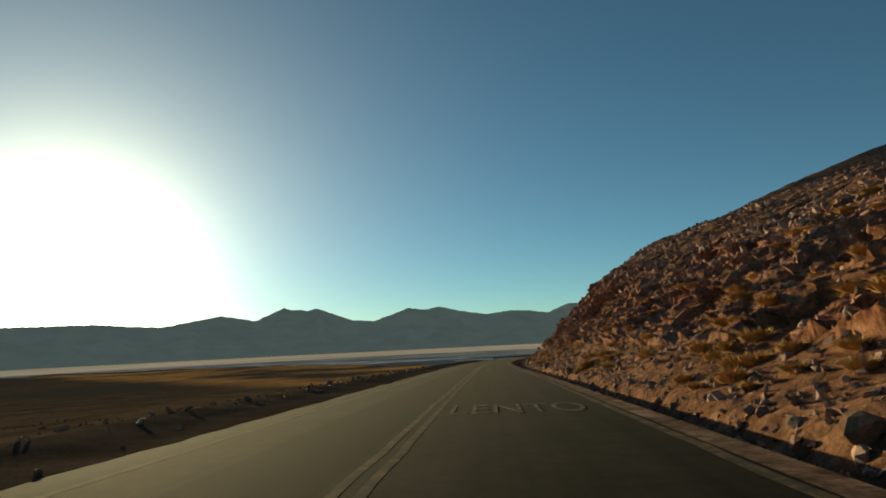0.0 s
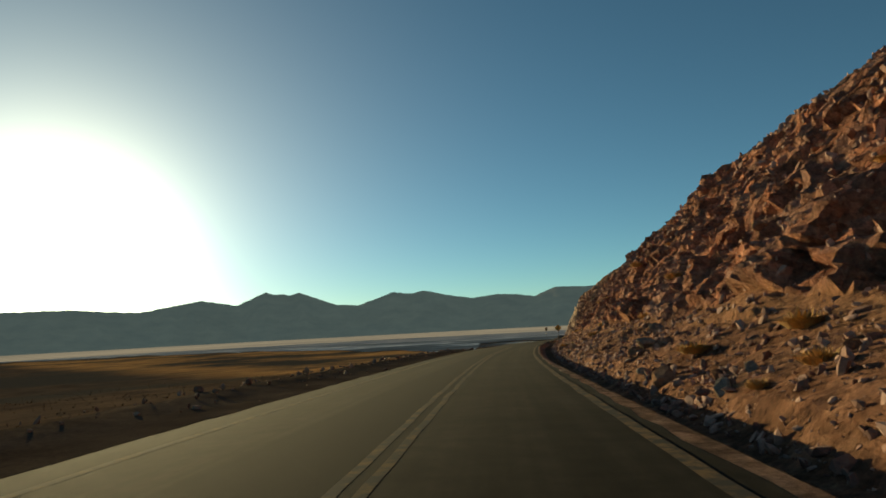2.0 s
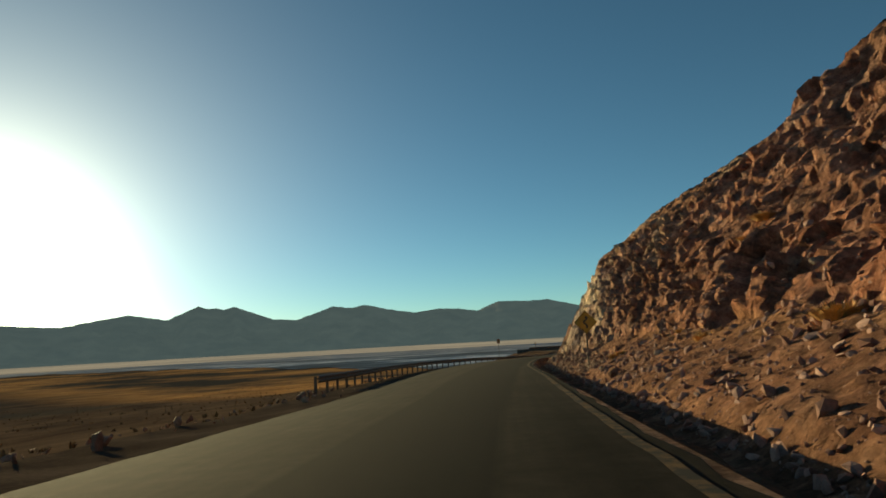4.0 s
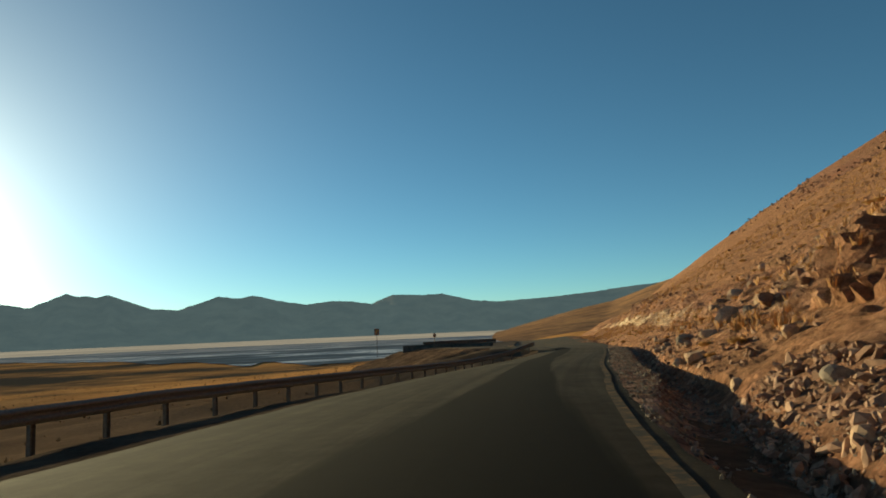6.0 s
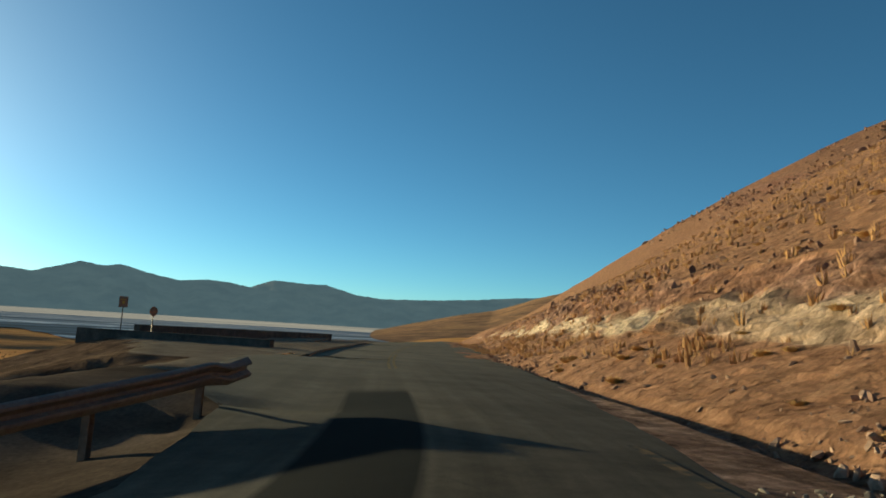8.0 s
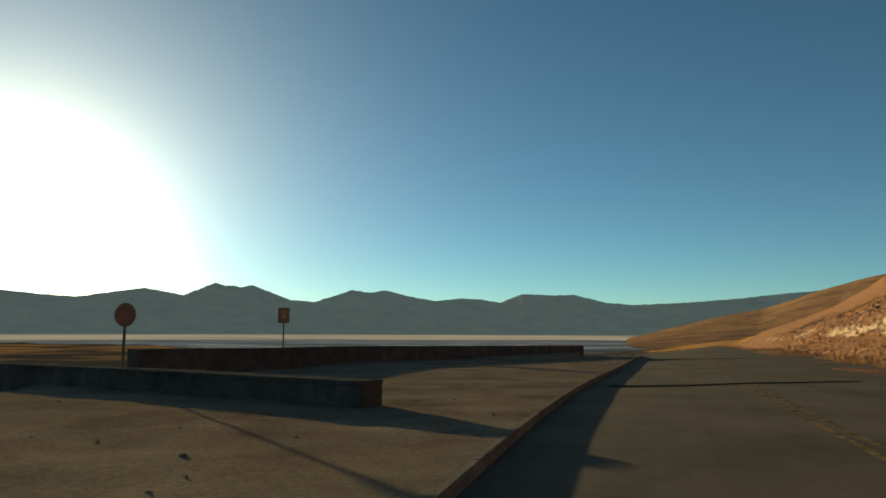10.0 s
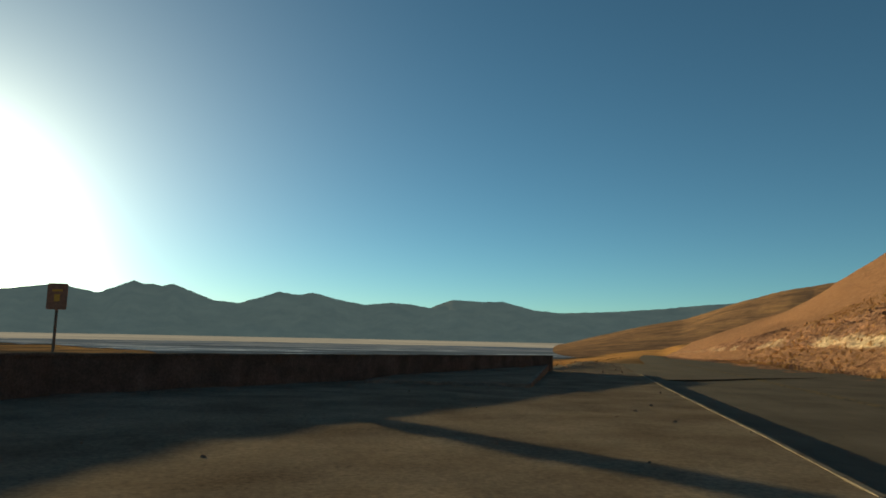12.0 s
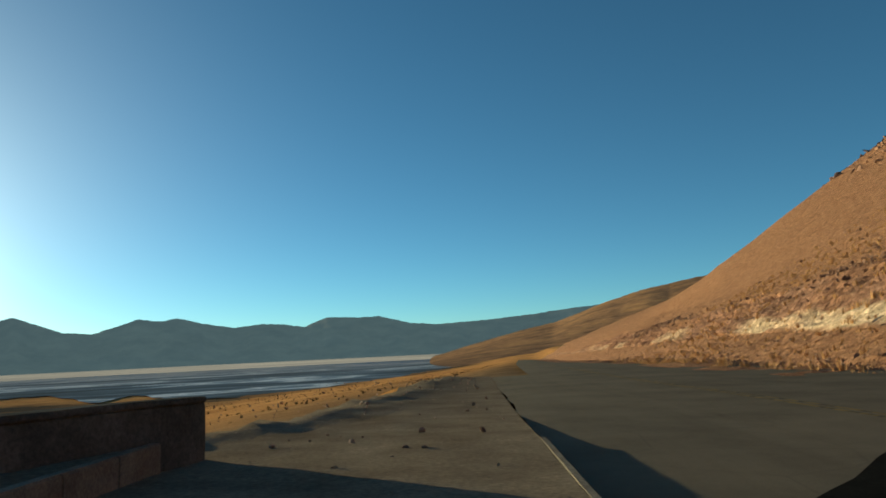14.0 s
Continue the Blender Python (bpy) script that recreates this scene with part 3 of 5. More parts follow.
def far_shore_material():
    """Far shore of salt and mud under the range; its sunlight and haze are put in as a glow."""
    m, n, l, b = tree("far_shore_glow")
    geo = n.new("ShaderNodeNewGeometry")
    mp = n.new("ShaderNodeMapping")
    mp.inputs["Scale"].default_value = (0.5, 2.0, 1)
    l.new(geo.outputs["Position"], mp.inputs["Vector"])
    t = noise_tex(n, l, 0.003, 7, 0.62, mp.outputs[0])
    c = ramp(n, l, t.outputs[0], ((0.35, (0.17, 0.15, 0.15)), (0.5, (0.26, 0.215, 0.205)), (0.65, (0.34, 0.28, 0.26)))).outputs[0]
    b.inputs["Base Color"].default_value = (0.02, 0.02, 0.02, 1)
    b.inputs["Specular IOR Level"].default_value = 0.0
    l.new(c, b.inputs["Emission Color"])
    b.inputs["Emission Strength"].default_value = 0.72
    return m


def build_far_shore():
    # self-lit sheet added where the range would shade the lake's far end
    az = np.linspace(-68, 40, 109)
    vs = [(CENTRE[0] + r * math.sin(radians(a)), CENTRE[1] + r * math.cos(radians(a)), LAKE_Z + z) for r, z in ((1740, 0.35), (2500, 0.7), (3480, 1.2)) for a in az]
    ob = new("backdrop_far_shore", mesh_of("far_shore_glow", vs, [tuple(reversed(f)) for f in grid_faces(3, len(az))], far_shore_material()))
    tagged(ob, "pale pinkish glowing sheet for the hazy far shore of the salt lake", "lake shore", kind="structure")


# skyline: degrees clockwise from +y, degrees above eye level
SKYLINE = [
    (-70, 3.58), (-55, 2.94), (-45, 3.38), (-36, 2.64), (-28, 2.72), (-23, 2.34), (-18.4, 3.12), (-15.6, 2.62), (-13.3, 3.64),
    (-12.6, 3.4), (-11.9, 3.42), (-11.4, 3.3), (-10.6, 3.52), (-7.5, 2.35), (-5.6, 2.22), (-2.6, 3.22), (-1.2, 3), (0, 3.22), (2.5, 2.64), (4.2, 2.36),
    (6.2, 2.58), (7.8, 2.51), (9.5, 2.23), (11.3, 2.94), (13.5, 2.82), (15.5, 2.84), (18, 2.2), (20, 2), (24, 2.15),
    (28, 2.44), (31, 2.75), (34, 2.94), (38, 3.28), (44, 3.59), (55, 3.71),
]


def build_range():
    az = np.linspace(-70, 55, 876)
    el = np.interp(az, [a for a, _ in SKYLINE], [e for _, e in SKYLINE])
    steps = [(3350, 0.0), (3480, 0.10), (3640, 0.28), (3800, 0.46), (3960, 0.66), (4100, 0.84), (4200, 1.0), (4400, 0.8), (4560, 0.5)]
    vs = []
    for r, k in steps:
        for a, e in zip(az, el):
            p = (a * 1.2, r * 0.004, 0)
            e2 = e + 0.08 + 0.05 * fnoise(p, 1.6, 4) * (1 if k > 0.05 else 0)
            top = r * math.tan(radians(e2)) * (4200 / r) + 3
            spur = 0.10 * fnoise((a * 0.6, 0, r * 0.0004), 1.0, 4) * math.sin(math.pi * min(1, k))
            z = LAKE_Z - 4 + (top - LAKE_Z) * max(0.0, min(1.0, k + spur * 1.4))
            vs.append((CENTRE[0] + r * math.sin(radians(a)), CENTRE[1] + r * math.cos(radians(a)), z))
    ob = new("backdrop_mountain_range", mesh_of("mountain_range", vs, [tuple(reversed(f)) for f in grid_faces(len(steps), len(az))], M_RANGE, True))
    tagged(ob, "distant blue-grey mountain range behind the lake, in haze", "mountains", kind="structure")


def build_far_hills():
    """The brown slopes that close the valley beyond the bend of the road."""
    az = np.linspace(14, 100, 260)
    crest = np.interp(az, [14, 20, 24, 28, 31, 33, 35, 38, 41, 46, 55, 75, 100], [-1.2, -0.7, 0.35, 1.3, 1.85, 2.5, 3.2, 4.0, 4.5, 5.2, 6.5, 8.5, 8.0])
    rows = [(700, 0.0), (800, 0.03), (920, 0.09), (1050, 0.17), (1200, 0.28), (1350, 0.41), (1500, 0.55), (1650, 0.70), (1800, 0.84), (1950, 0.95), (2080, 1.0), (2300, 0.93), (2600, 0.7)]
    vs = []
    for r, k in rows:
        for a, e in zip(az, crest):
            gully = 0.012 * fnoise((a * 0.35, r * 0.0006, 3), 1.0, 4) * math.sin(math.pi * min(1, k)) + 0.012 * fnoise((a * 3, r * 0.003, 7), 1.0, 3) * k
            top = 2080 * math.tan(radians(e)) - LAKE_Z
            z = LAKE_Z - 1.5 + top * (k + gully)
            vs.append((CENTRE[0] + r * math.sin(radians(a)), CENTRE[1] + 130 + r * math.cos(radians(a)), z))
    ob = new("ground_far_hills", mesh_of("far_hills", vs, [tuple(reversed(f)) for f in grid_faces(len(rows), len(az))], far_hill_material(), True))
    tagged(ob, "brown stony desert hills closing the valley, in low sun", "hills", kind="structure")


# ---- road, shoulder, hillside ----
FLAT_SLOPE = -0.0152


def flat(x, y):
    """Height of the lay-by's gravel."""
    return FLAT_SLOPE * (0.388 * x + 0.922 * y)


def edge_reach(s):
    """How far the asphalt runs out past its usual left edge, beside the lay-by."""
    return max(0.0, -3.75 - float(np.interp(s, _sd[:, 0], _sd[:, 1], -3.75, -3.75)))


def edge_lift(s, d):
    """How much the asphalt's left side is raised to lie just below the kerb."""
    k = float(np.interp(s, [262, 280, 343, 356], [0, 1, 1, 0]))
    if k == 0 or d > -1.6:
        return 0.0
    p = at(s, -3.75 - edge_reach(s))
    up = flat(p[0], p[1]) - float(np.interp(s, [287, 293], [0.02, 0.11])) - (p[2] + crown(3.75) - 0.012)
    return k * up * (d + 1.6) / (-3.75 - edge_reach(s) + 1.6)


def road_top(s, d):
    """Height of the asphalt over the centre line's height, d metres right."""
    r = edge_reach(s)
    w = float(np.interp(s, [266, 292, 330, 385, 460], [0, 2.4, 4.5, 6.5, 0]))
    z = float(np.interp(d, [-3.75 - r, -3.3 - r, -1.5, 0, 1.6, 3.3 + w, 3.75 + w], [crown(3.75) - 0.012, crown(3.3), crown(1.6), 0, crown(1.6), crown(3.3), crown(3.75) - 0.012]))
    return z + edge_lift(s, max(d, -3.75 - r))


def build_road():
    keep = (ARC > -78) & (ARC < 700)
    ss = ARC[keep][::2]
    ds = np.array([-3.75, -3.3, -1.6, 0, 1.6, 3.3, 3.75])
    vs, uv = [], []
    for s in ss:
        wide = float(np.interp(s, [266, 292, 330, 385, 460], [0, 2.4, 4.5, 6.5, 0]))
        reach = edge_reach(s)
        right, left = edge_right(s) + 0.3 - 3.75, edge_left(s) + 3.75
        for d in ds:
            dd = d + (wide + right * (1 - min(1, wide / 2)) if d > 3 else left - reach if d < -3 else 0)
            if d == -1.6:
                dd = max(-1.6, (edge_left(s) - reach) * 0.6)
            e = 0.14 * noise.noise((s * 0.9, d, 0)) if abs(d) > 3.6 else 0
            vs.append(at(s, dd + e, crown(dd if abs(dd) < 3.75 else d) - (0.012 if abs(d) > 3.6 else 0) + edge_lift(s, dd)))
            uv.append((dd, s))
    me = mesh_of("road", vs, [tuple(reversed(f)) for f in grid_faces(len(ss), len(ds))], M_ROAD, True)
    lay = me.uv_layers.new(name="UVMap")
    for loop in me.loops:
        lay.data[loop.index].uv = uv[loop.vertex_index]
    seal_shade = me.uv_layers.new(name="SealShade")
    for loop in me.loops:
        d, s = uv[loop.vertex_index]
        # from about 165 on this follows the guardrail's shadow, painted into the asphalt
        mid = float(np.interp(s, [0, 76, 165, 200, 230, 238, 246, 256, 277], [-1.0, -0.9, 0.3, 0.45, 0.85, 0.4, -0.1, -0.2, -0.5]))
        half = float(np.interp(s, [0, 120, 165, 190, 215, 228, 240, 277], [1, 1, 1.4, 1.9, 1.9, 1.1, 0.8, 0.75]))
        seal_shade.data[loop.index].uv = ((d - mid) / half, float(np.interp(s, [-20, 0, 178, 273.5, 274.5], [0.7, 0.95, 0.95, 0.95, 0.0])))
    tagged(new("road", me), "worn grey asphalt mountain road with two lanes", "road", kind="structure")
    for name, s0, s1, d0, d1, mat, label in (
        ("centre_line", -70, 150, -0.17, -0.06, M_FADED, "almost worn away yellow centre line on asphalt"),
        ("centre_line", -70, 150, 0.06, 0.17, M_FADED, "almost worn away yellow centre line on asphalt"),
        ("centre_line", 284, 470, -0.17, -0.06, M_YELLOW, "worn yellow double centre line on asphalt"),
        ("centre_line", 284, 470, 0.06, 0.17, M_YELLOW, "worn yellow double centre line on asphalt"),
        ("edge_line", -70, 268, -0.08, 0.08, M_EDGE, "worn dusty edge line along the asphalt"),
        ("edge_line", -70, 150, -3.02, -2.88, M_FADED, "worn dusty edge line along the asphalt"),
    ):
        tagged(ribbon(name, s0, s1, d0, d1, 0.0025, mat, 1.0, 0.05, mat is M_EDGE), label, "road marking", kind="structure")


def build_shoulder():
    ss = np.arange(-76, 305, 0.8)
    ds = np.array([-3.6, -4.2, -4.8, -5.4, -6.0, -6.8, -7.8, -9, -10.5, -12.5, -15, -18.5, -23])
    fade = lambda s: float(np.interp(s, [268, 288], [1, 0]))
    vs = []
    for s in ss:
        berm = float(np.interp(s, [-76, 150, 180], [0.13, 0.13, 0.05])) * fade(s)
        for d in ds:
            if d > -9:
                d = edge_left(s) + 0.12 + (-9 - edge_left(s) - 0.12) * (d + 3.6) / -5.4
            base = -0.06 - float(left_fall(-d)) - 0.03 * max(0.0, -d - 6)
            hump = berm * math.exp(-((d + 6.3) / 0.9) ** 2)
            p = at(s, d)
            rough = 0.05 * fnoise(p, 0.6, 3) * min(1, max(0.0, (edge_left(s) - d) / 2))
            p[2] += base + hump + rough + (-0.6 if d < -22 else 0)
            vs.append(p)
    ob = new("pavement_shoulder", mesh_of("shoulder", vs, grid_faces(len(ss), len(ds)), M_GRAVEL, True))
    tagged(ob, "brown gravel shoulder with a low earth berm", "road shoulder", kind="structure")


# stations of the cutting, and its shape there
CUT_S = [-80, 10, 40, 62, 80, 92, 120, 140, 165, 180, 190, 203, 209, 215, 221, 229, 245, 260, 274, 297, 317, 342, 362, 382, 405, 430, 455, 480, 510, 545, 592, 672]
CUT_TOE = [5.3, 5.3, 5.1, 4.9, 4.8, 4.8, 4.8, 4.8, 4.8, 4.7, 4.4, 3.6, 3.5, 3.7, 4.5, 5.6, 5.2, 5.6, 5.8, 6.4, 7.5, 9.5, 10.25, 11, 10.74, 10.47, 10.19, 9.93, 9.68, 9.39, 9, 8]
CUT_APR = [2.4, 2.4, 2.6, 3, 3.4, 3.4, 3.4, 3.3, 3.2, 2.7, 2.4, 0.9, 0.5, 0.8, 1.6, 3.5, 3.5, 3.2, 3, 3.8, 4, 4.2, 4.2, 4.2, 4.2, 4.2, 4.2, 3.9, 3.7, 3.4, 3, 3]
CUT_TAN = [0.55, 0.57, 0.63, 0.73, 0.86, 0.88, 1.05, 1.1, 0.95, 1.17, 1.25, 2.1, 1.8, 2.0, 1.8, 1.14, 0.77, 0.73, 0.78, 0.94, 1.05, 0.99, 0.8, 0.85, 0.82, 0.78, 0.67, 0.6, 0.6, 0.6, 0.6, 0.5]
CUT_H = [5.1, 5.4, 6.95, 8.3, 10.6, 11.8, 13, 14.2, 13.9, 14.2, 9.5, 7.7, 6.8, 5, 8.3, 7.2, 5.4, 4.6, 4.2, 4.6, 5.3, 5.8, 6.3, 6.2, 5.6, 4.7, 4.3, 5.5, 3, 2.2, 2.5, 2]
CUT_UP1 = [0.34, 0.35, 0.38, 0.43, 0.48, 0.5, 0.64, 0.66, 0.58, 0.65, 0.63, 0.63, 0.68, 0.77, 0.77, 0.66, 0.6, 0.55, 0.52, 0.5, 0.52, 0.55, 0.52, 0.50, 0.47, 0.44, 0.42, 0.45, 0.5, 0.55, 0.6, 0.6]
CUT_UP2 = [0.34, 0.35, 0.38, 0.36, 0.34, 0.32, 0.31, 0.36, 0.6, 0.57, 0.58, 0.58, 0.6, 0.6, 0.6, 0.55, 0.5, 0.46, 0.44, 0.47, 0.54, 0.62, 0.64, 0.58, 0.54, 0.58, 0.66, 0.76, 0.56, 0.40, 0.4, 0.38]
# what the ground is made of, along the way
ZONE_S = [-80, 10, 40, 62, 80, 92, 120, 165, 190, 203, 209, 215, 221, 229, 245, 274, 297, 317, 342, 382, 472, 592, 672]
CUT_RED = [0.8, 0.85, 0.95, 0.9, 1, 1, 1, 0.9, 0.5, 0.15, 0.1, 0.12, 0.25, 0.3, 0.25, 0.15, 0.15, 0.15, 0.15, 0.1, 0.1, 0.1, 0.1]
CUT_PALE = [0, 0, 0, 0, 0, 0, 0.05, 0.05, 0.45, 1, 1, 0.95, 0.75, 0.35, 0.2, 0.5, 0.9, 1, 1, 0.8, 0.3, 0.1, 0.1]
CUT_ORANGE = [0.5, 0.5, 0.4, 0.3, 0.2, 0, 0, 0.05, 0.1, 0.1, 0.15, 0.3, 0.5, 0.7, 0.8, 0.9, 1, 1, 1, 1, 1, 1, 1]


@lru_cache(maxsize=None)
def verge(s):
    """Where the hillside's ground begins, under the asphalt's right edge."""
    wide = float(np.interp(s, [266, 292, 330, 385, 460], [0, 2.4, 4.5, 6.5, 0]))
    return (edge_right(s) + 0.15) * (1 - min(1, wide / 2)) + 3.6 * min(1, wide / 2)


@lru_cache(maxsize=None)
def cut_shape(s):
    """Toe, width of the apron, steepness, height of the cut, the two slopes above it and how high they reach."""
    return tuple(float(np.interp(s, CUT_S, v)) for v in (CUT_TOE, CUT_APR, CUT_TAN, CUT_H, CUT_UP1, CUT_UP2)) + (float(np.interp(s, [230, 300, 400], [50, 90, 220])),)


def cut_height(s, d):
    """Height over the road's centre at station s, d metres right, and how much of it is broken rock."""
    toe, apr, tn, hc, up1, up2, top = cut_shape(s)
    if d < toe:
        # verge, then a ditch cut along the foot of the slope
        near = verge(s)
        w = (d - near) / max(toe - near, 0.1)
        late = float(np.interp(s, [255, 280, 300], [1, 0.4, 0.0]))
        lip = float(np.interp(s, [60, 100, 180, 222, 232], [0.25, 0.2, 0.12, 0.15, 0.5]))
        return -0.05 - 0.5 * late * math.sin(math.pi * min(1, max(0, (w - lip) / (1 - lip)))) ** 0.7, 0.0
    x = d - toe
    apron = min(x, apr) * 0.5
    if x <= apr:
        return apron - 0.05, 0.25
    x2 = x - apr
    run = max(0.0, (hc - apron) / tn)
    if x2 < run:
        return apron + x2 * tn, 1.0
    x3 = x2 - run
    mid = min(x3, 9.0)
    z = hc + mid * up1
    x4 = x3 - mid
    return z + top * (1 - math.exp(-x4 * up2 / top)), max(0.1 if s > 200 else 0.42, min(1.0, (up1 - 0.45) * 2.0) * (1 if x4 <= 0 else max(0, 1 - x4 / 6)))


def facets(q, size, seed):
    """Tilted flat blocks, as split stone breaks: the push outwards at q."""
    v = q / size + Vector((seed, seed * 0.7, -seed))
    dist, pts = noise.voronoi(v, distance_metric="DISTANCE")
    r = noise.cell_vector(pts[0] * 7.31 + Vector((seed, 0, 0)))
    lean = Vector((r[1] - 0.5, r[2] - 0.5, r[0] - 0.5))
    return size * (0.5 * (r[0] - 0.5) + 0.95 * lean.dot(v - pts[0])) + size * 0.10 * min(0.0, (dist[1] - dist[0]) * 4 - 0.5)


def hill_point(s, d):
    if d < 6:
        d = verge(s) + (6 - verge(s)) * (d - 3.6) / 2.4
    z, rocky = cut_height(s, d)
    p = at(s, d)
    q = Vector((p[0], p[1], z))
    amp = min(1.0, max(0.0, (d - min(4.9, verge(s) + 1.0)) / 2.2))
    big = fnoise(q, 0.10, 3, 5.0)
    small = fnoise(q, 0.8, 4, 2.0)
    off = 0.0
    if amp > 0:
        crest = 0.0
        if d > 35:
            crest = max(0.0, fnoise(q, 0.035, 3, 7.0)) * 1.6
        spur = float(np.interp(s, [172, 188, 230, 238], [0, 1, 1, 0]))
        blocks = (0.40 - 0.04 * spur) * facets(q, 3.4, 1.0) + 0.65 * facets(q, 1.35, 4.0) + (0.75 + 0.15 * spur) * facets(q, 0.6, 8.0) + 0.10 * small + (spur * (1.0 * facets(q, 0.42, 13.0) + 0.55 * facets(q, 0.95, 21.0)) if spur > 0 else 0.0)
        blocks *= float(np.interp(s, [232, 244], [1.0, 0.5]))
        off = amp * (rocky * (0.55 * big + blocks) + (1 - rocky) * (0.45 * big + 0.10 * small + 0.3 * crest * blocks))
    push = rocky * min(1.0, max(0.0, (d - 6.5) / 2.5))
    p = at(s, d - 0.85 * off * push)
    p[2] = p[2] + z + off * (0.8 - 0.35 * push)
    return p, z, rocky


HS = np.r_[np.arange(-70, -4, 0.8), np.arange(-4, 150, 0.36), np.arange(150, 236, 0.24), np.arange(236, 262, 0.36), np.arange(262, 372, 0.7), np.arange(372, 472, 1.5), np.arange(472, 690, 4.0)]
HD = np.r_[3.6, 3.7, 3.8, np.arange(3.9, 6, 0.09), np.arange(6, 10, 0.115), np.arange(10, 13, 0.2), np.arange(13, 18, 0.25), np.arange(18, 24, 0.4), np.arange(24, 44, 0.8), np.geomspace(44, 420, 40)]
HV = np.zeros((len(HS), len(HD), 3))


def build_hillside():
    col = []
    for i, s in enumerate(HS):
        red, pale, orange = (float(np.interp(s, ZONE_S, v)) for v in (CUT_RED, CUT_PALE, CUT_ORANGE))
        for j, d in enumerate(HD):
            p, z, rocky = hill_point(s, d)
            HV[i, j] = p
            v = 0.5 + 0.9 * fnoise(p, 0.12, 3, 9.0)
            rock = max(0.0, min(1.0, rocky * (0.55 + v * 0.8)))
            band = float(np.interp(s, [236, 262], [1.0, 0.12]))
            scrub = max(0.0, 1 - rocky * 1.15) * max(0.0, min(1.0, 0.7 + 0.9 * fnoise(p, 0.07, 3, 4.0))) * (0.85 if d > 7 else 0.1)
            gold = max(scrub, orange * (1 - rock) * (0.9 if d > 5.5 else 0.3))
            # cream-coloured fresh rock: patches on the spur, one band low on the far cutting
            if s < 262:
                cream = max(0.0, min(1.0, 14 * (fnoise(p, 0.20, 3, 31.0) - 0.16))) * pale * rock * float(np.interp(s, [180, 195, 240, 262], [0, 1, 1, 0.3]))
            else:
                low = float(np.interp(s, CUT_S, CUT_APR)) * 0.5
                cream = max(0.0, min(1.0, 3 * (1 - abs(z - low - 0.55 + 0.9 * fnoise(p, 0.22, 3, 12.0)) / 0.7))) * pale * min(1.0, max(0.0, 0.75 + 2.2 * fnoise(p, 0.07, 2, 40.0))) if rocky > 0.9 else 0.0
            hue, bare = red, pale
            if d < float(np.interp(s, CUT_S, CUT_TOE)) - 0.4 and s < 280:
                # trodden grey-brown verge and ditch
                col += [0.0, 0.25 + 0.2 * v, 0.0, 0.0]
                continue
            if 178 < s < 232:
                hue = max(red, min(1.0, max(0.0, (z - 5.0 + 3 * v) / 4)) * 0.85)
                bare = pale * (1 - 0.55 * hue)
            if d > 55 and s > 240:
                rock = max(rock, min(1.0, max(0.0, 0.25 + 1.3 * fnoise(p, 0.03, 4, 15.0)) * min(1.0, (d - 55) / 40)))
                gold *= 1 - 0.8 * rock
                hue = max(red, 0.85)
            col += [hue * rock, max(0.0, min(1.0, bare * rock * band * (0.35 + 1.1 * v))), min(1.0, gold), cream]
    me = mesh_of("hillside", HV.reshape(-1, 3), [tuple(reversed(f)) for f in grid_faces(len(HS), len(HD))], M_HILL)
    layer = me.color_attributes.new("zones", "FLOAT_COLOR", "POINT")
    layer.data.foreach_set("color", col)
    tagged(new("ground_hillside", me), "steep hillside cut of broken red-brown and tan rock", "hillside", kind="structure")


def on_hill(s, d):
    """The place on the hillside at station s and offset d."""
    if d < 6:
        d = 3.6 + 2.4 * max(0.0, d - verge(s)) / (6 - verge(s))
    i = min(len(HS) - 2, max(0, int(np.searchsorted(HS, s)) - 1))
    j = min(len(HD) - 2, max(0, int(np.searchsorted(HD, d)) - 1))
    u, v = (s - HS[i]) / (HS[i + 1] - HS[i]), (d - HD[j]) / (HD[j + 1] - HD[j])
    return (1 - u) * ((1 - v) * HV[i, j] + v * HV[i, j + 1]) + u * ((1 - v) * HV[i + 1, j] + v * HV[i + 1, j + 1])


build_ground()
build_lake()
build_range()
build_far_shore()
build_far_hills()
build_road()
build_shoulder()
build_hillside()


# ---- the lay-by at the viewpoint ----
def kp(a, b):
    """A place a metres along the kerb's line from its near end and b to its right."""
    return KERB_NEAR + a * KDIR + b * KRIGHT


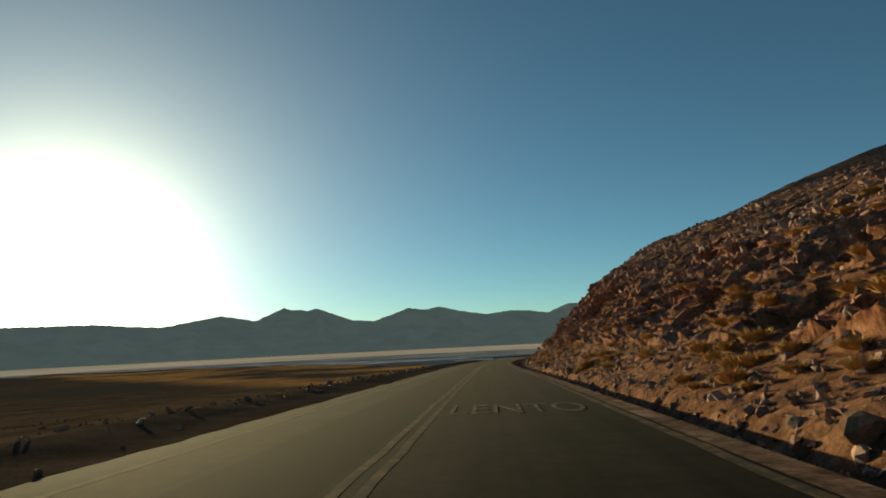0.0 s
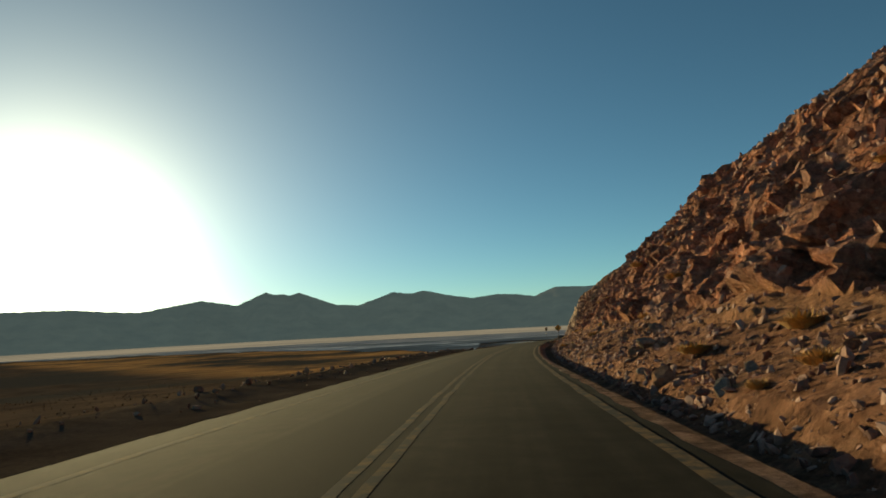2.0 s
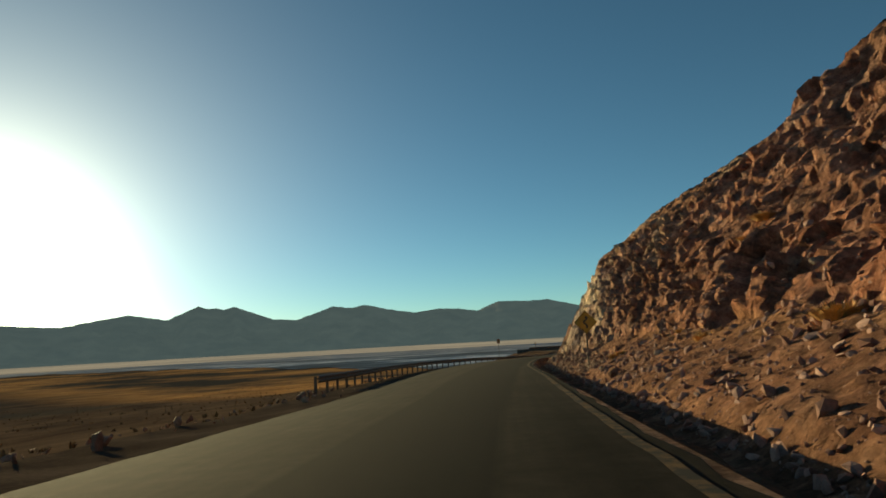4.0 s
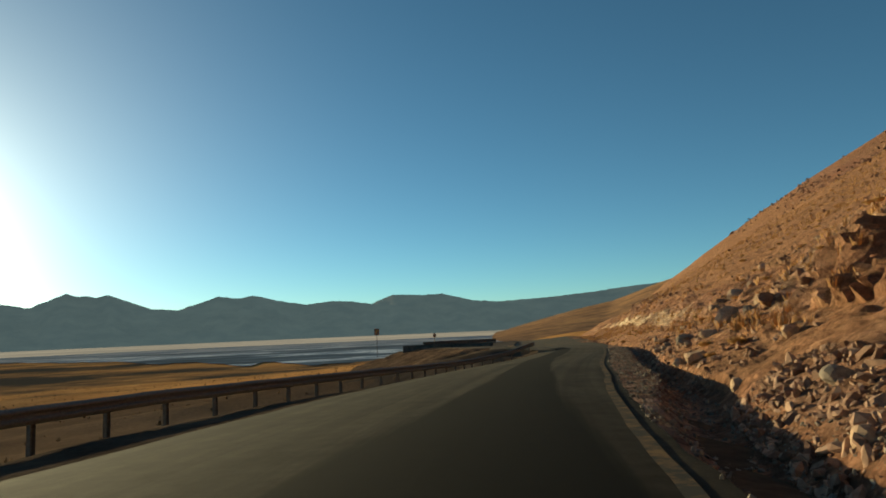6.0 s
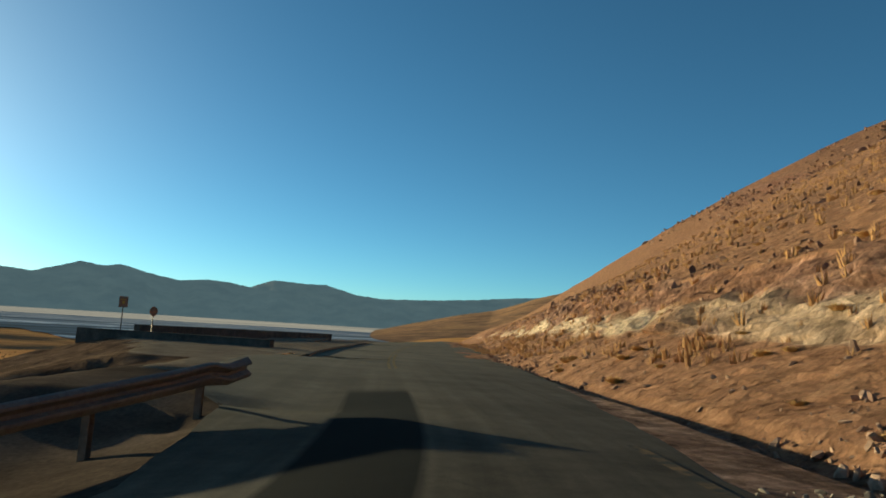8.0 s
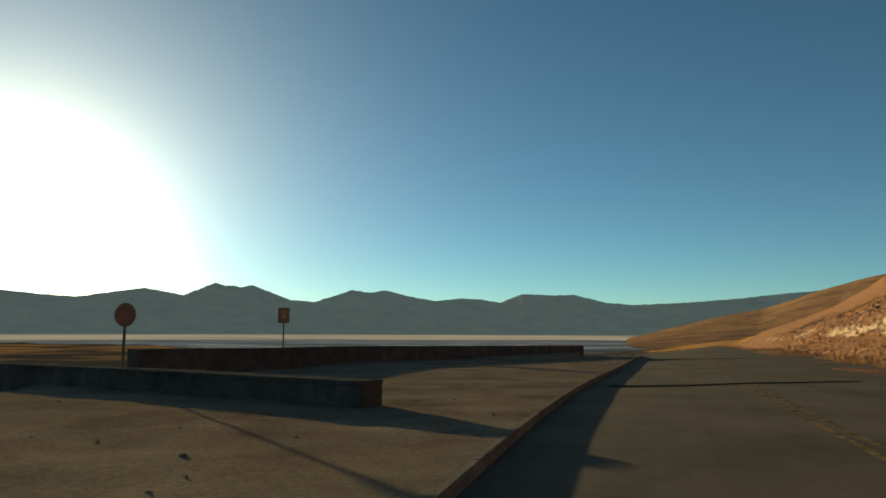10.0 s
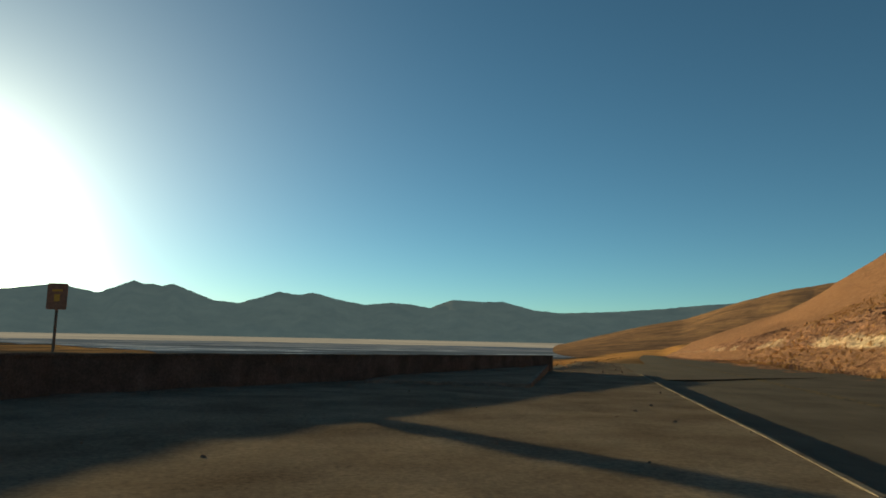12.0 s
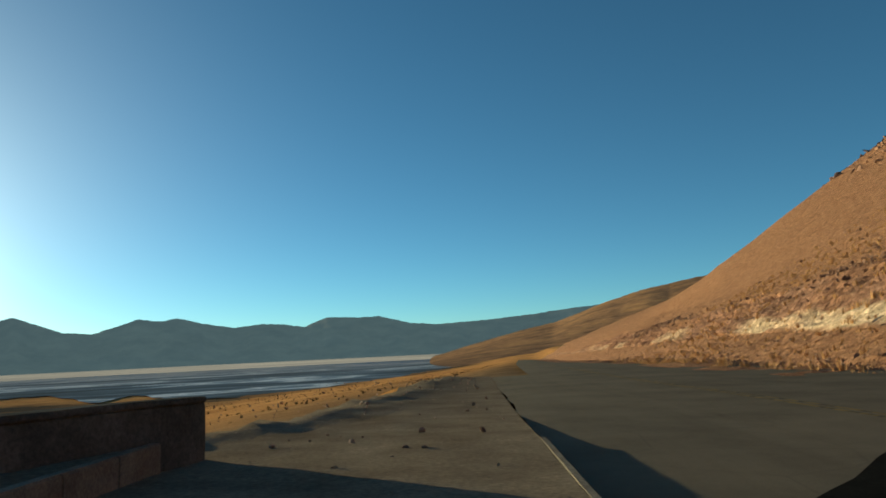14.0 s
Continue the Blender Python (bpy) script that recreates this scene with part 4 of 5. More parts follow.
def build_layby():
    aa = np.arange(-32, 88, 0.5)
    bb = np.r_[np.arange(-22, -6, 0.8), np.arange(-6, -0.3, 0.4), -0.03]
    vs = []
    for a in aa:
        edge = float(np.interp(a, [-22, -12, -3, 4, 9, 12, 18, 27, 37, 44, 50, 56, 64, 74, 88], [-2.0, -3.0, -6.5, -9.0, -12.0, -13.5, -14.0, -14.0, -10.3, -8.2, -5.8, -4.6, -3.8, -3.4, -3.0])) + 0.8 * noise.noise((a * 0.3, 0, 0))
        for b in bb:
            x, y = kp(a, b + float(np.interp(a, KERB_A, KERB_B)) * min(1.0, max(0.0, 1 + (b + 2) / 6)))
            z = flat(x, y) + 0.035 * fnoise((x, y, 0), 0.9, 3) * min(1.0, max(0.2, -b / 2))
            over = edge - b
            if over > 0:
                z -= (0.28 if a < 50 else 0.36) * over + 0.25 * fnoise((x, y, 5), 0.5, 3) * min(1, over)
            elif over > -1.2 and a > 51:
                z += 0.16 * (1 + fnoise((x, y, 9), 0.9, 2)) * (1.2 + over) / 1.2
            if a > 50.2 or a < -1:
                st, dd = station(x, y)
                k = max(0.0, min(1.0, (a - 50.2) / 6 if a > 50.2 else (-1 - a) / 5)) * max(0.0, min(1.0, (b + 6) / 5))
                low = float(np.interp(st, ARC, CL[:, 2])) + road_top(st, max(dd, -12)) - 0.012 + 0.03 * fnoise((x, y, 0), 0.9, 3) * min(1.0, -b / 3)
                z += k * (low - z)
            if a < -9:
                # the bank falls towards the bend
                z -= ((-9 - a) * 0.30 + 0.5 * fnoise((x, y, 3), 0.35, 3) * min(1.0, (-9 - a) / 4)) * max(0.0, min(1.0, max((-2.2 - b) / 2.5, (-14 - a) / 4)))
            vs.append((x, y, z))
    me = mesh_of("layby", vs, [tuple(reversed(f)) for f in grid_faces(len(aa), len(bb))], M_LAYBY, True)
    me.materials.append(M_GRASS)
    me.materials.append(M_BANK)
    for f in me.polygons:
        a, b = aa[f.index // (len(bb) - 1)], bb[f.index % (len(bb) - 1)]
        if a > 50 and b < float(np.interp(a, [50, 56, 64, 74, 88], [-8.0, -6.4, -5.4, -4.8, -4.2])) + 0.9 * noise.noise((a * 0.8, b * 0.8, 2)):
            f.material_index = 1
        elif (a < -9 and b < -2.6) or a <= 50 and b < float(np.interp(a, [-22, -12, -3, 4, 9, 12, 18, 27, 37, 44, 50], [-2.0, -3.0, -6.5, -9.0, -12.0, -13.5, -14.0, -14.0, -10.3, -8.2, -5.8])) - 0.4:
            f.material_index = 2
    ob = new("pavement_layby", me)
    tagged(ob, "packed brown gravel lay-by with tyre ruts beside the road", "lay-by", kind="structure")


def build_kerb():
    """Concrete kerb stones in a row between the lay-by and the road."""
    run = np.r_[0, np.cumsum(np.linalg.norm(np.diff(KERB, axis=0), axis=1))]
    n = 54
    step = run[-1] / n
    root = thing("kerb", Matrix.Translation((KERB_NEAR[0], KERB_NEAR[1], flat(*KERB_NEAR))), "low pale concrete kerb between gravel lay-by and road", "kerb", kind="structure")
    bm = bmesh.new()
    box(bm, (0.085, step - 0.002, 0.36), (0, 0, -0.170), 0.010)
    me = bpy.data.meshes.new("kerb_stone")
    bm.to_mesh(me)
    bm.free()
    me.materials.append(M_KERB)
    rng = random.Random(4)
    for i in range(n):
        a, b = ((np.interp(k * step, run, KERB[:, 0]), np.interp(k * step, run, KERB[:, 1])) for k in (i, i + 1))
        x, y = (a[0] + b[0]) / 2, (a[1] + b[1]) / 2
        ob = new("kerb_stone", me)
        ob.parent = root
        ob.location = (x - KERB_NEAR[0], y - KERB_NEAR[1], flat(x, y) - flat(*KERB_NEAR) + rng.uniform(-0.002, 0.002))
        ob.rotation_euler = (FLAT_SLOPE, rng.uniform(-0.008, 0.008), -math.atan2(b[0] - a[0], b[1] - a[1]))


def wall_run(name, corners, height, thick, label):
    """A low masonry parapet along corners: plinth courses and a coping, with a rough, uneven face."""
    root = thing(name, Matrix.Translation((corners[0][0], corners[0][1], flat(*corners[0]))), label, "wall")
    for i in range(len(corners) - 1):
        a, b = Vector((*corners[i], flat(*corners[i]))), Vector((*corners[i + 1], flat(*corners[i + 1])))
        d = b - a
        ln = d.xy.length + thick * 0.5
        grade = d.z / d.xy.length
        m = Matrix.Translation(a - Vector(root.location)) @ Matrix.Rotation(math.atan2(d.y, d.x), 4, "Z")
        for nm, w, z0, z1, mat in (("wall_body", thick, -0.5, height - 0.07, M_WALL), ("coping", thick + 0.05, height - 0.07, height, M_WALL)):
            bm = bmesh.new()
            box(bm, (ln, w, z1 - z0), (ln / 2 - thick * 0.25, 0, (z0 + z1) / 2), 0.015)
            bmesh.ops.subdivide_edges(bm, edges=[e for e in bm.edges if e.calc_length() > 1], cuts=24, use_grid_fill=True)
            for v in bm.verts:
                w3 = v.co + Vector((i * 7.0, 0, 0))
                v.co += 0.018 * Vector((0, noise.noise(w3 * 2.3), 0.7 * noise.noise(w3 * 1.7 + Vector((3, 1, 2)))))
                v.co.z += v.co.x * grade
            ob = part(nm, bm, mat, root)
            ob.matrix_local = m
    return root


def build_platform():
    """A raised walk in front of the parapet, edged with kerb stones."""
    outline = [(-0.35, -0.75), (-5.5, -14.0), (-9.9, -12.8), (-8.9, -10.4)]
    z = flat(-4, -8) + 0.18
    root = thing("raised_walk", Matrix.Translation((-5.5, -14.0, z - 0.16)), "raised gravel walk with a pale kerb edge below the parapet", "platform", kind="structure")
    bm = bmesh.new()
    top = [bm.verts.new((x + 5.5, y + 14.0, 0.16)) for x, y in outline]
    low = [bm.verts.new((x + 5.5, y + 14.0, -0.4)) for x, y in outline]
    bm.faces.new(list(reversed(top)))
    for i in range(4):
        j = (i + 1) % 4
        bm.faces.new((top[i], top[j], low[j], low[i]))
    bmesh.ops.recalc_face_normals(bm, faces=bm.faces)
    part("walk_surface", bm, M_LAYBY, root)
    for (x0, y0), (x1, y1) in ((outline[0], outline[1]), (outline[1], outline[2])):
        d = Vector((x1 - x0, y1 - y0, 0))
        k = int(d.length / 0.9)
        for i in range(k):
            bm = bmesh.new()
            box(bm, (d.length / k - 0.012, 0.14, 0.60), (0, 0, -0.13), 0.015)
            ob = part("edge_stone", bm, M_KERB, root)
            c = Vector((x0 + 5.5, y0 + 14.0, 0)) + d * ((i + 0.5) / k)
            ob.matrix_local = Matrix.Translation(c + Vector((0, 0, 0.005 * (i % 3)))) @ Matrix.Rotation(math.atan2(d.y, d.x), 4, "Z")


def build_shadow_band(a, b, w0, w1):
    """A shadow band painted dark on the asphalt from a to b."""
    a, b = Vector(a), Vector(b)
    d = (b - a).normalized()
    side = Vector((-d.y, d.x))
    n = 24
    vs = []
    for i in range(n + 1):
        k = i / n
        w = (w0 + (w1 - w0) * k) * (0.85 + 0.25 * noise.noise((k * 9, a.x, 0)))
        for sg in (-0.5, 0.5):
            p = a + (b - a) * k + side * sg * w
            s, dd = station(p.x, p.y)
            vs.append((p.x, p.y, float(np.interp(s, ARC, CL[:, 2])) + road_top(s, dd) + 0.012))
    ob = new("road_shadow", mesh_of("road_shadow", vs, [(2 * i, 2 * i + 1, 2 * i + 3, 2 * i + 2) for i in range(n)], M_SHADOW))
    tagged(ob, "long dark shadow band painted across the grey asphalt", "road stain", kind="structure")


build_layby()
build_kerb()
wall_run("parapet_wall", [(0, 0), (-8.8, -10.0), (-16.2, -18.4), (-19.0, -27.3), (-21.5, -32.0)], 0.76, 0.35, "low rough masonry parapet round the viewpoint")
wall_run("parapet_wall", [(-15.0, -40.1), (-19.4, -36.6), (-24.5, -33.2)], 0.42, 0.5, "lower broad masonry parapet beside the lay-by entrance")
build_platform()
# painted shadow bands; the last is that of the parapet's end
build_shadow_band((-13.9, -47.2), (-10.6, -47.1), 0.8, 0.3)
build_shadow_band((-8.9, -33.6), (0.5, -30.2), 0.5, 0.3)
build_shadow_band((3.2, -6.2), (17.0, 1.6), 1.3, 0.08)


# ---- guardrail ----
def build_guardrail():
    s0, s1, gap = 176.0, 271.0, 2.0
    n = int((s1 - s0) / gap)
    line = lambda s: float(np.interp(s, RAIL_S, RAIL_D))
    root = thing("guardrail", Matrix.Translation(at(s0, line(s0))), "long weathered steel guardrail on posts beside the road", "guardrail")
    o = Vector(at(s0, line(s0)))
    # the folded beam, in lengths of four metres that overlap
    prof = [(0.0, 0.44), (0.035, 0.46), (0.075, 0.50), (0.075, 0.53), (0.0, 0.575), (0.0, 0.615), (0.075, 0.66), (0.075, 0.69), (0.035, 0.73), (0.0, 0.75)]
    for i in range(0, n, 2):
        vs, fs = [], []
        ss = np.linspace(s0 + i * gap, min(s0 + (i + 2) * gap + 0.15, s1), 7)
        for s in ss:
            for off in (0.0, -0.012):
                for px, pz in prof:
                    dip = 0.02 * noise.noise((s * 0.35, 1, 0))
                    p = at(s, line(s) + 0.06 + px + off, 0.44 + (pz - 0.44) * 1.05 + dip)
                    vs.append(Vector(p) - o)
        k = len(prof)
        for r in range(len(ss) - 1):
            for lay in (0, 1):
                for c in range(k - 1):
                    a = r * 2 * k + lay * k + c
                    f = (a, a + 1, a + 1 + 2 * k, a + 2 * k)
                    fs.append(f if lay else tuple(reversed(f)))
            for c in (0, k - 1):
                a = r * 2 * k + c
                fs.append((a, a + k, a + 3 * k, a + 2 * k))
        ob = new("beam", mesh_of("beam", vs, fs, M_STEEL))
        ob.parent = root
    bm = bmesh.new()
    box(bm, (0.012, 0.13, 1.2), (0, 0, 0.07), 0.002)
    box(bm, (0.09, 0.01, 1.2), (0.03, 0.06, 0.07), 0.002)
    box(bm, (0.09, 0.01, 1.2), (0.03, -0.06, 0.07), 0.002)
    me = bpy.data.meshes.new("post")
    bm.to_mesh(me)
    bm.free()
    me.materials.append(M_POST)
    for i in range(n + 1):
        s = s0 + i * gap
        ob = new("post", me)
        ob.parent = root
        ob.matrix_local = Matrix.Translation(Vector(at(s, line(s) - 0.06)) - o + Vector((0, 0, 0.06))) @ Matrix.Rotation(heading(s), 4, "Z")


build_guardrail()


# ---- signs ----
def disc(bm, pts, thick):
    a = [bm.verts.new((x, thick / 2, z)) for x, z in pts]
    b = [bm.verts.new((x, -thick / 2, z)) for x, z in pts]
    bm.faces.new(a)
    bm.faces.new(list(reversed(b)))
    n = len(pts)
    for i in range(n):
        j = (i + 1) % n
        bm.faces.new((a[j], a[i], b[i], b[j]))
    bmesh.ops.recalc_face_normals(bm, faces=bm.faces)


def rounded(half, r, turn=0.0, hx=None):
    hx = hx or half
    pts = []
    for cx, cz, a0 in ((1, 1, 0), (-1, 1, 90), (-1, -1, 180), (1, -1, 270)):
        for k in range(5):
            a = radians(a0 + 22.5 * k)
            pts.append((cx * (hx - r) + r * math.cos(a), cz * (half - r) + r * math.sin(a)))
    c, s = math.cos(turn), math.sin(turn)
    return [(x * c - z * s, x * s + z * c) for x, z in pts]


def build_bend_sign():
    s, d = 179.6, 4.85
    p = on_hill(s, d)
    root = thing("warning_sign", Matrix.Translation(p) @ Matrix.Rotation(heading(s), 4, "Z"), "yellow diamond road sign with a black winding arrow", "road sign")
    bm = bmesh.new()
    box(bm, (0.07, 0.07, 3.0), (0, 0.045, 1.1), 0.004)
    part("post", bm, M_POST, root, "brown steel sign post")
    for nm, half, y, mat in (("plate", 0.375, 0.0, M_SIGN), ("border", 0.350, -0.006, M_BLACK), ("face", 0.335, -0.010, M_SIGN)):
        bm = bmesh.new()
        disc(bm, rounded(half, 0.045, radians(45)), 0.006)
        bmesh.ops.translate(bm, verts=bm.verts, vec=(0, y, 2.06))
        part(nm, bm, mat, root)
    # the winding arrow
    line = [(0.04, -0.27), (0.05, -0.17), (0.0, -0.09), (-0.08, -0.03), (-0.07, 0.05), (0.0, 0.09), (0.05, 0.14), (0.04, 0.19)]
    bm = bmesh.new()
    pts = spline([(x, z, 0) for x, z in line], 0.02)[:, :2]
    tn = np.gradient(pts, axis=0)
    tn /= np.linalg.norm(tn, axis=1)[:, None]
    left = [bm.verts.new((x - 0.036 * t[1], -0.016, z + 0.036 * t[0] + 2.06)) for (x, z), t in zip(pts, tn)]
    right = [bm.verts.new((x + 0.036 * t[1], -0.016, z - 0.036 * t[0] + 2.06)) for (x, z), t in zip(pts, tn)]
    for i in range(len(pts) - 1):
        bm.faces.new((left[i], right[i], right[i + 1], left[i + 1]))
    bm.faces.new([bm.verts.new((x, -0.016, z + 2.06)) for x, z in ((-0.055, 0.17), (0.135, 0.19), (0.03, 0.30))])
    part("arrow", bm, M_BLACK, root, "black winding arrow")


def build_panel_sign():
    x, y, z = -22.3, -0.5, -1.5
    root = thing("panel_sign", Matrix.Translation((x, y, z)) @ Matrix.Rotation(radians(-8), 4, "Z"), "rectangular red-brown road sign on a post behind the parapet", "road sign")
    bm = bmesh.new()
    box(bm, (0.09, 0.09, 4.7), (0, 0.06, 2.35), 0.004)
    part("post", bm, M_POST, root)
    bm = bmesh.new()
    disc(bm, rounded(0.56, 0.06, 0, 0.43), 0.014)
    bmesh.ops.translate(bm, verts=bm.verts, vec=(0, 0, 4.42))
    part("plate", bm, M_BACK, root)
    bm = bmesh.new()
    box(bm, (0.44, 0.006, 0.09), (0, -0.014, 4.68))
    box(bm, (0.24, 0.006, 0.30), (0, -0.014, 4.36))
    part("symbol", bm, M_SIGN, root, "faded orange bars on the plate")


def build_round_sign():
    x, y, z = -20.8, -34.7, -0.6
    root = thing("round_sign", Matrix.Translation((x, y, z)) @ Matrix.Rotation(radians(14), 4, "Z"), "round brown road sign on a thin post by the parapet", "road sign")
    bm = bmesh.new()
    box(bm, (0.06, 0.06, 3.0), (0, 0.04, 1.5), 0.003)
    part("post", bm, M_POST, root)
    bm = bmesh.new()
    disc(bm, [(0.23 * math.cos(radians(a)), 0.28 * math.sin(radians(a))) for a in range(0, 360, 15)], 0.012)
    bmesh.ops.translate(bm, verts=bm.verts, vec=(0, 0, 2.80))
    part("plate", bm, M_BACK, root)


build_bend_sign()
build_panel_sign()
build_round_sign()


# ---- the word on the road ----
def build_word():
    cu = bpy.data.curves.new("road_word", "FONT")
    cu.body = "LENTO"
    cu.align_x = "CENTER"
    cu.size = 1.0
    tmp = new("tmp_word", cu)
    me = bpy.data.meshes.new_from_object(tmp.evaluated_get(bpy.context.evaluated_depsgraph_get()))
    bpy.data.objects.remove(tmp)
    bm = bmesh.new()
    bm.from_mesh(me)
    xs, ys = [v.co.x for v in bm.verts], [v.co.y for v in bm.verts]
    x0, x1, y0, y1 = min(xs), max(xs), min(ys), max(ys)
    s0 = 12.9
    for v in bm.verts:
        u, w = (v.co.x - x0) / (x1 - x0), (v.co.y - y0) / (y1 - y0)
        d = 0.36 + u * 2.65
        p = at(s0 + w * 2.3, d, crown(d) + 0.007)
        v.co = p
    bm.to_mesh(me)
    bm.free()
    me.materials.clear()
    me.materials.append(M_WHITE)
    tagged(new("road_word", me), "worn white word LENTO painted on the asphalt", "road marking", kind="structure")


build_word()


# ---- loose rock and plants ----
def rock_shape(seed, bm=None):
    """An angular split stone, about one metre across."""
    rng = random.Random(seed)
    bm = bmesh.new()
    bmesh.ops.create_icosphere(bm, subdivisions=2, radius=0.5)
    planes = [(Vector((rng.gauss(0, 1), rng.gauss(0, 1), rng.gauss(0, 1))).normalized(), rng.uniform(0.24, 0.42)) for _ in range(9)]
    for v in bm.verts:
        for nrm, k in planes:
            h = v.co.dot(nrm)
            if h > k:
                v.co -= nrm * (h - k)
        v.co += 0.025 * Vector(noise.noise_vector(v.co * 4 + Vector((seed, 0, 0))))
    bmesh.ops.dissolve_limit(bm, angle_limit=radians(9), verts=bm.verts, edges=bm.edges)
    bmesh.ops.triangulate(bm, faces=bm.faces)
    sc = Vector((rng.uniform(0.85, 1.35), rng.uniform(0.7, 1.0), rng.uniform(0.6, 0.95)))
    for v in bm.verts:
        v.co = Vector((v.co.x * sc.x, v.co.y * sc.y, v.co.z * sc.z))
    return bm


ROCKS = {}
for mat, key in ((M_ROCK, "brown"), (M_PALE, "pale"), (M_GREY, "grey")):
    ROCKS[key] = []
    for k in range(6):
        bm = rock_shape(k + 1)
        me = bpy.data.meshes.new("boulder")
        bm.to_mesh(me)
        bm.free()
        me.materials.append(mat)
        ROCKS[key].append(me)
bm = rock_shape(77)
rock_shape_mesh = bpy.data.meshes.new("litter")
bm.to_mesh(rock_shape_mesh)
bm.free()
rock_shape_mesh.materials.append(simple("white_litter", (0.6, 0.58, 0.55), 0.7, 0, 10, 0.2))
ROCK_WORDS = {"brown": "angular red-brown boulder lying on the rubble slope", "pale": "angular pale tan boulder lying on the rubble slope", "grey": "angular grey-brown boulder lying on the rubble slope"}


def boulder(p, size, key, rng, group):
    ob = new("boulder", ROCKS[key][rng.randrange(6)])
    ob.matrix_world = Matrix.Translation(Vector(p) + Vector((0, 0, size * 0.12))) @ Euler((rng.uniform(-0.6, 0.6), rng.uniform(-0.6, 0.6), rng.uniform(0, 6.28))).to_matrix().to_4x4() @ Matrix.Scale(size, 4)
    tagged(ob, ROCK_WORDS[key], "boulder", group)


def scatter_boulders():
    rng = random.Random(11)
    for s0, s1, n, lo, hi, d0, d1, keys in (
        (2, 70, 60, 0.26, 0.65, 6.0, 14, ("brown", "grey", "grey")),
        (70, 170, 50, 0.3, 0.7, 6.0, 15, ("brown", "brown", "grey")),
        (170, 224, 26, 0.2, 0.5, 6.2, 7.6, ("pale", "grey", "brown")),
        (230, 262, 40, 0.22, 0.75, 6.8, 20, ("pale", "pale", "brown")),
        (262, 330, 10, 0.25, 0.6, 7.5, 22, ("pale", "brown", "brown")),
    ):
        for _ in range(n):
            s = rng.uniform(s0, s1)
            toe = float(np.interp(s, CUT_S, CUT_TOE))
            d = toe + (d1 - d0) * rng.random() ** 1.6
            boulder(on_hill(s, d), lo + (hi - lo) * rng.random() ** 2.2, keys[rng.randrange(3)], rng, "boulders on the slope")


    # the great split blocks by the bend
    for s, d, size, key in (
        (237.4, 5.4, 0.55, "pale"), (235.8, 5.8, 0.95, "pale"), (243.0, 7.9, 1.45, "pale"), (242.2, 8.6, 0.9, "grey"), (244.5, 6.3, 0.75, "grey"), (242.6, 6.1, 0.5, "pale"), (240.7, 6.9, 0.7, "pale"), (243.1, 9.2, 1.0, "pale"), (263.3, 13.7, 0.9, "pale"),
        (251.9, 5.6, 0.48, "pale"), (250.5, 5.7, 0.32, "pale"), (250.3, 5.9, 0.4, "grey"), (255.9, 9.3, 0.75, "pale"), (256.1, 10.4, 1.2, "pale"),
        (204.6, 3.9, 0.55, "pale"), (203.9, 4.1, 0.35, "grey"), (206.5, 4.0, 0.4, "pale"), (206.6, 4.2, 0.28, "grey"), (227.6, 5.3, 0.55, "pale"), (222.3, 5.3, 0.45, "grey"),
    ):
        boulder(on_hill(s, d), size, key, rng, "boulders on the slope")
    s, d = 234.7, 4.7
    ob = new("litter", rock_shape_mesh)
    ob.matrix_world = Matrix.Translation(Vector(on_hill(s, d)) + Vector((0, 0, 0.02))) @ Matrix.Diagonal((0.22, 0.12, 0.05, 1))
    tagged(ob, "crumpled scrap of white litter in the ditch", "litter")


def joined_rocks(name, spots, sizes, mat, seed, label, category):
    """Many small stones in one mesh: shared shapes laid down with their own turn and size."""
    rng = np.random.default_rng(seed)
    shapes = []
    for k in range(7):
        bm = bmesh.new()
        bmesh.ops.create_icosphere(bm, subdivisions=1, radius=0.5)
        r2 = random.Random(seed * 31 + k)
        v = np.array([tuple(q.co) for q in bm.verts])
        bm.verts.index_update()
        f = np.array([[q.index for q in fc.verts] for fc in bm.faces])
        bm.free()
        for _ in range(5):
            nrm = np.array([r2.gauss(0, 1) for _ in range(3)])
            nrm /= np.linalg.norm(nrm)
            h = v @ nrm
            v = v - np.outer(np.maximum(h - r2.uniform(0.12, 0.34), 0), nrm)
        v = v * np.array([r2.uniform(0.9, 1.6), r2.uniform(0.6, 1.0), r2.uniform(0.4, 0.8)])
        shapes.append((v, f))
    allv, allf, base = [], [], 0
    for p, size in zip(spots, sizes):
        v, f = shapes[rng.integers(7)]
        q = rng.normal(size=4)
        q /= np.linalg.norm(q)
        a, b, c, d = q
        rot = np.array([[1 - 2 * (c * c + d * d), 2 * (b * c - a * d), 2 * (b * d + a * c)], [2 * (b * c + a * d), 1 - 2 * (b * b + d * d), 2 * (c * d - a * b)], [2 * (b * d - a * c), 2 * (c * d + a * b), 1 - 2 * (b * b + c * c)]])
        allv.append(v @ rot.T * size + p + (0, 0, size * 0.1))
        allf.append(f + base)
        base += len(v)
    V, F = np.vstack(allv), np.vstack(allf)
    me = bpy.data.meshes.new(name)
    me.vertices.add(len(V))
    me.vertices.foreach_set("co", V.ravel())
    me.loops.add(F.size)
    me.loops.foreach_set("vertex_index", F.ravel())
    me.polygons.add(len(F))
    me.polygons.foreach_set("loop_start", np.arange(len(F)) * 3)
    me.update()
    me.validate()
    me.shade_flat()
    me.materials.append(mat)
    tagged(new(name, me), label, category, kind="stuff")


